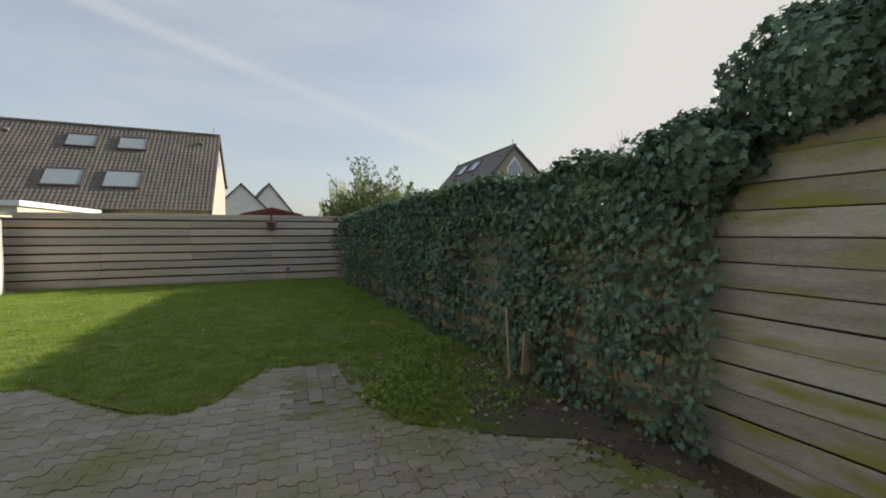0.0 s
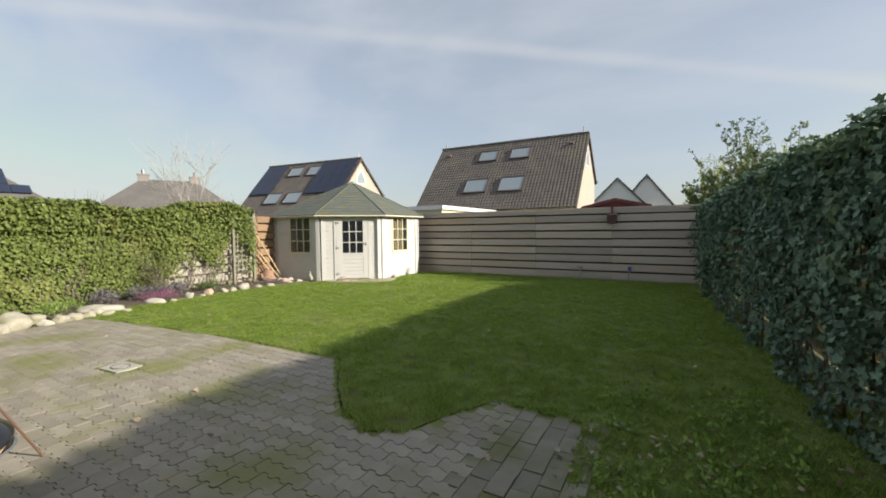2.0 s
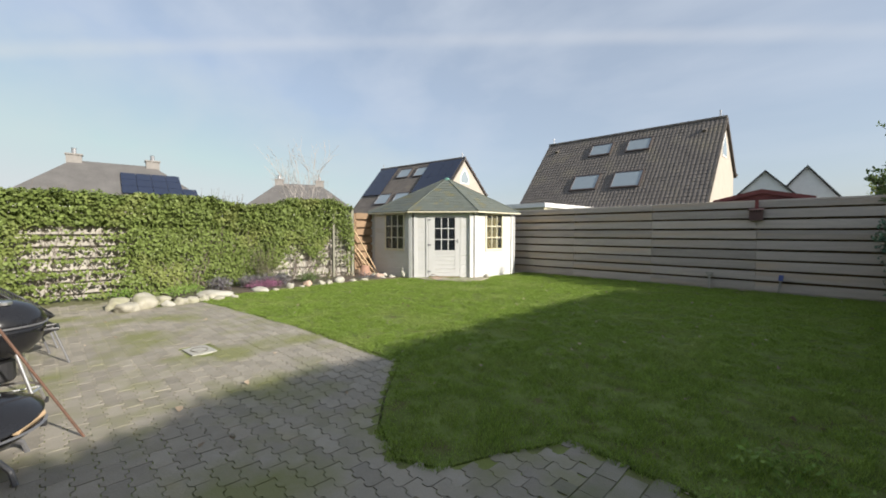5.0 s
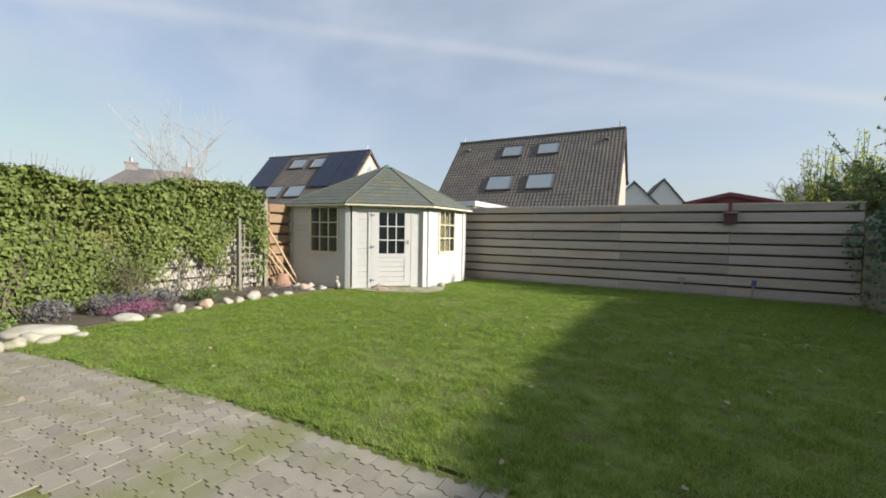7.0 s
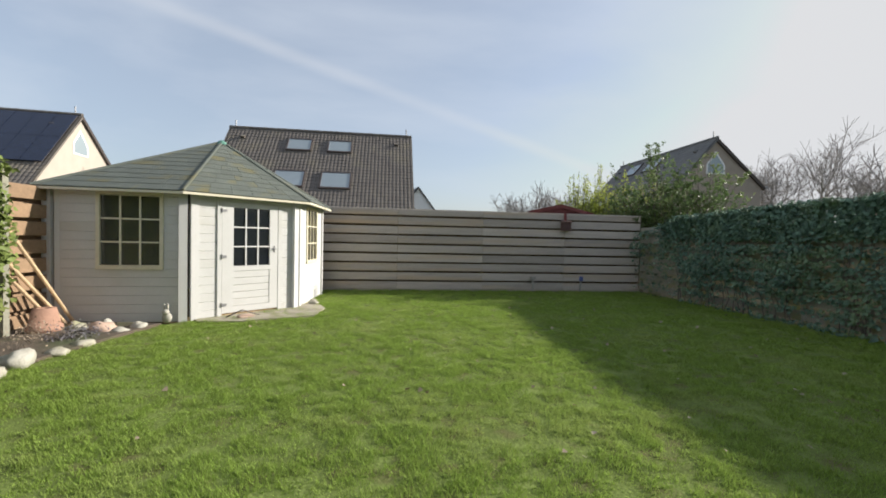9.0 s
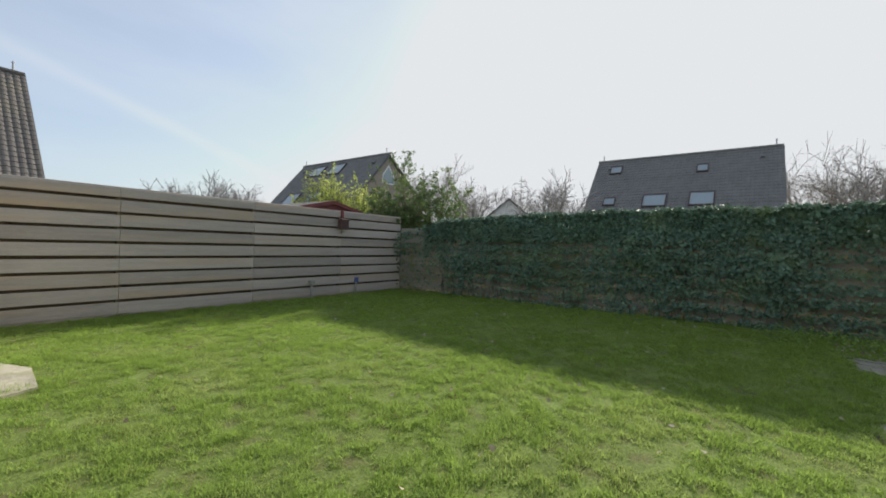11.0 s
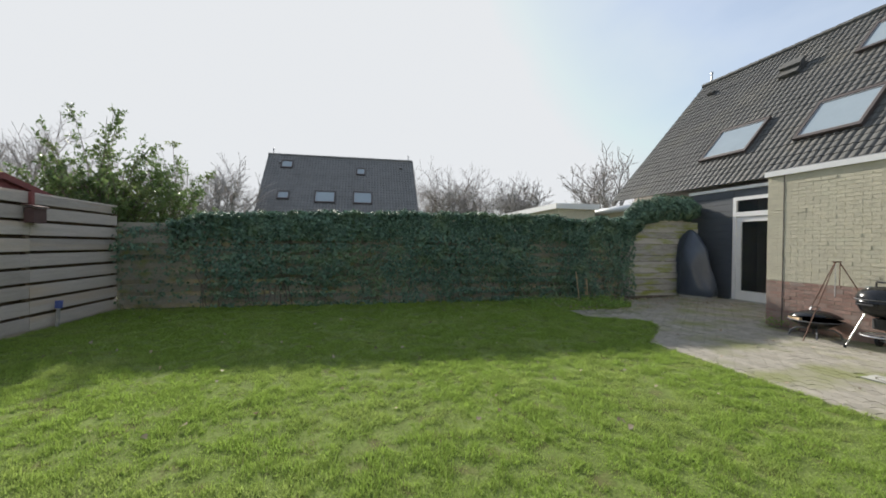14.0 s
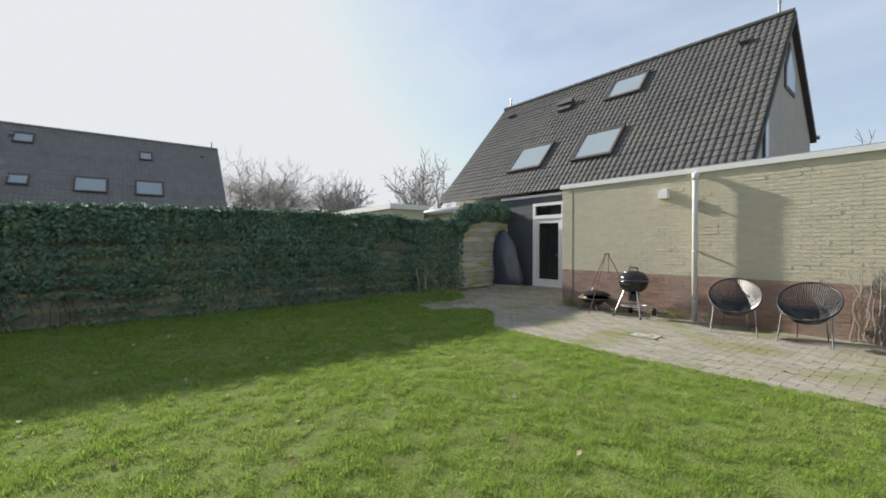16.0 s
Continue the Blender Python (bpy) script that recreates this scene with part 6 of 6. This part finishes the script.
PAVER = paver_mesh(Mesh()).make("paver", "paver")
house_inv = HOUSE.inverted()
rest, count = Mesh(), 0
for j in range(-24, 38):
    for i in range(-52, 6):
        x0, y0 = i * PL + (j % 2) * PL / 2, j * PW
        cx, cy = x0 + PL / 2, y0 + PW / 2
        if cx < -11.3 or cx > east_x(cy) - 0.1 or cy > float(np.interp(cx, EX, EY)) - 0.03:
            continue
        if (cx < -9.45 and cy > 2.35) or (cx < -10.7):
            continue
        q = house_inv @ Vector((cx, cy, 0))
        if q.y < -2.55 or (q.x < 0.05 and q.y < 0.0):
            continue
        if cx > 0.15 and cy > 0.75 or (cx > 0.55 and cy > -0.2):
            continue
        if ((cx + 3.52) / 0.42) ** 2 + ((cy - 0.97) / 0.12) ** 2 < 1:
            continue
        if abs(cx + 5.92) < 0.2 and abs(cy - 2.74) < 0.13:
            continue
        if x0 + PL > -1.66 and cx < -1.0 and cy > 2.42:
            if x0 < -1.7:
                part("half_paver", Mesh().box(GAP / 2, GAP / 2 + 0.003, -0.05, PL / 2 - GAP / 2, PW - GAP / 2, 0.0), "paver_mossy", PAVEMENT, m=pose(x0, y0, random.gauss(0, 0.0018), random.gauss(0, 0.6), random.gauss(0, 0.5), random.gauss(0, 0.5)))
            continue
        m = pose(x0, y0, random.gauss(0, 0.001), random.gauss(0, 0.45), random.gauss(0, 0.25), random.gauss(0, 0.35))
        if -3.9 < cx < 0.1 and 1.6 < cy < 3.9 and count < 300:
            count += 1
            part("paver", PAVER, "", PAVEMENT, m=m)
        else:
            paver_mesh(rest, m)
# two upright courses along the edge of the paving
for i in range(5):
    for j in range(7):
        y0 = 2.44 + j * 0.206 + (0.1 if i % 2 else 0)
        if y0 + 0.2 > 3.9:
            continue
        part("edging_brick", Mesh().box(0, 0, -0.05, 0.122, 0.2, 0.0), "paver_mossy", PAVEMENT, m=pose(-1.685 + 0.13 * i, y0, random.gauss(0, 0.002), random.gauss(0, 0.7), random.gauss(0, 0.7), random.gauss(0, 0.8)))
rp = part("outer_paving", rest, "paver", PAVEMENT, "wavy grey-brown concrete pavers")
rp["kind"] = "stuff"
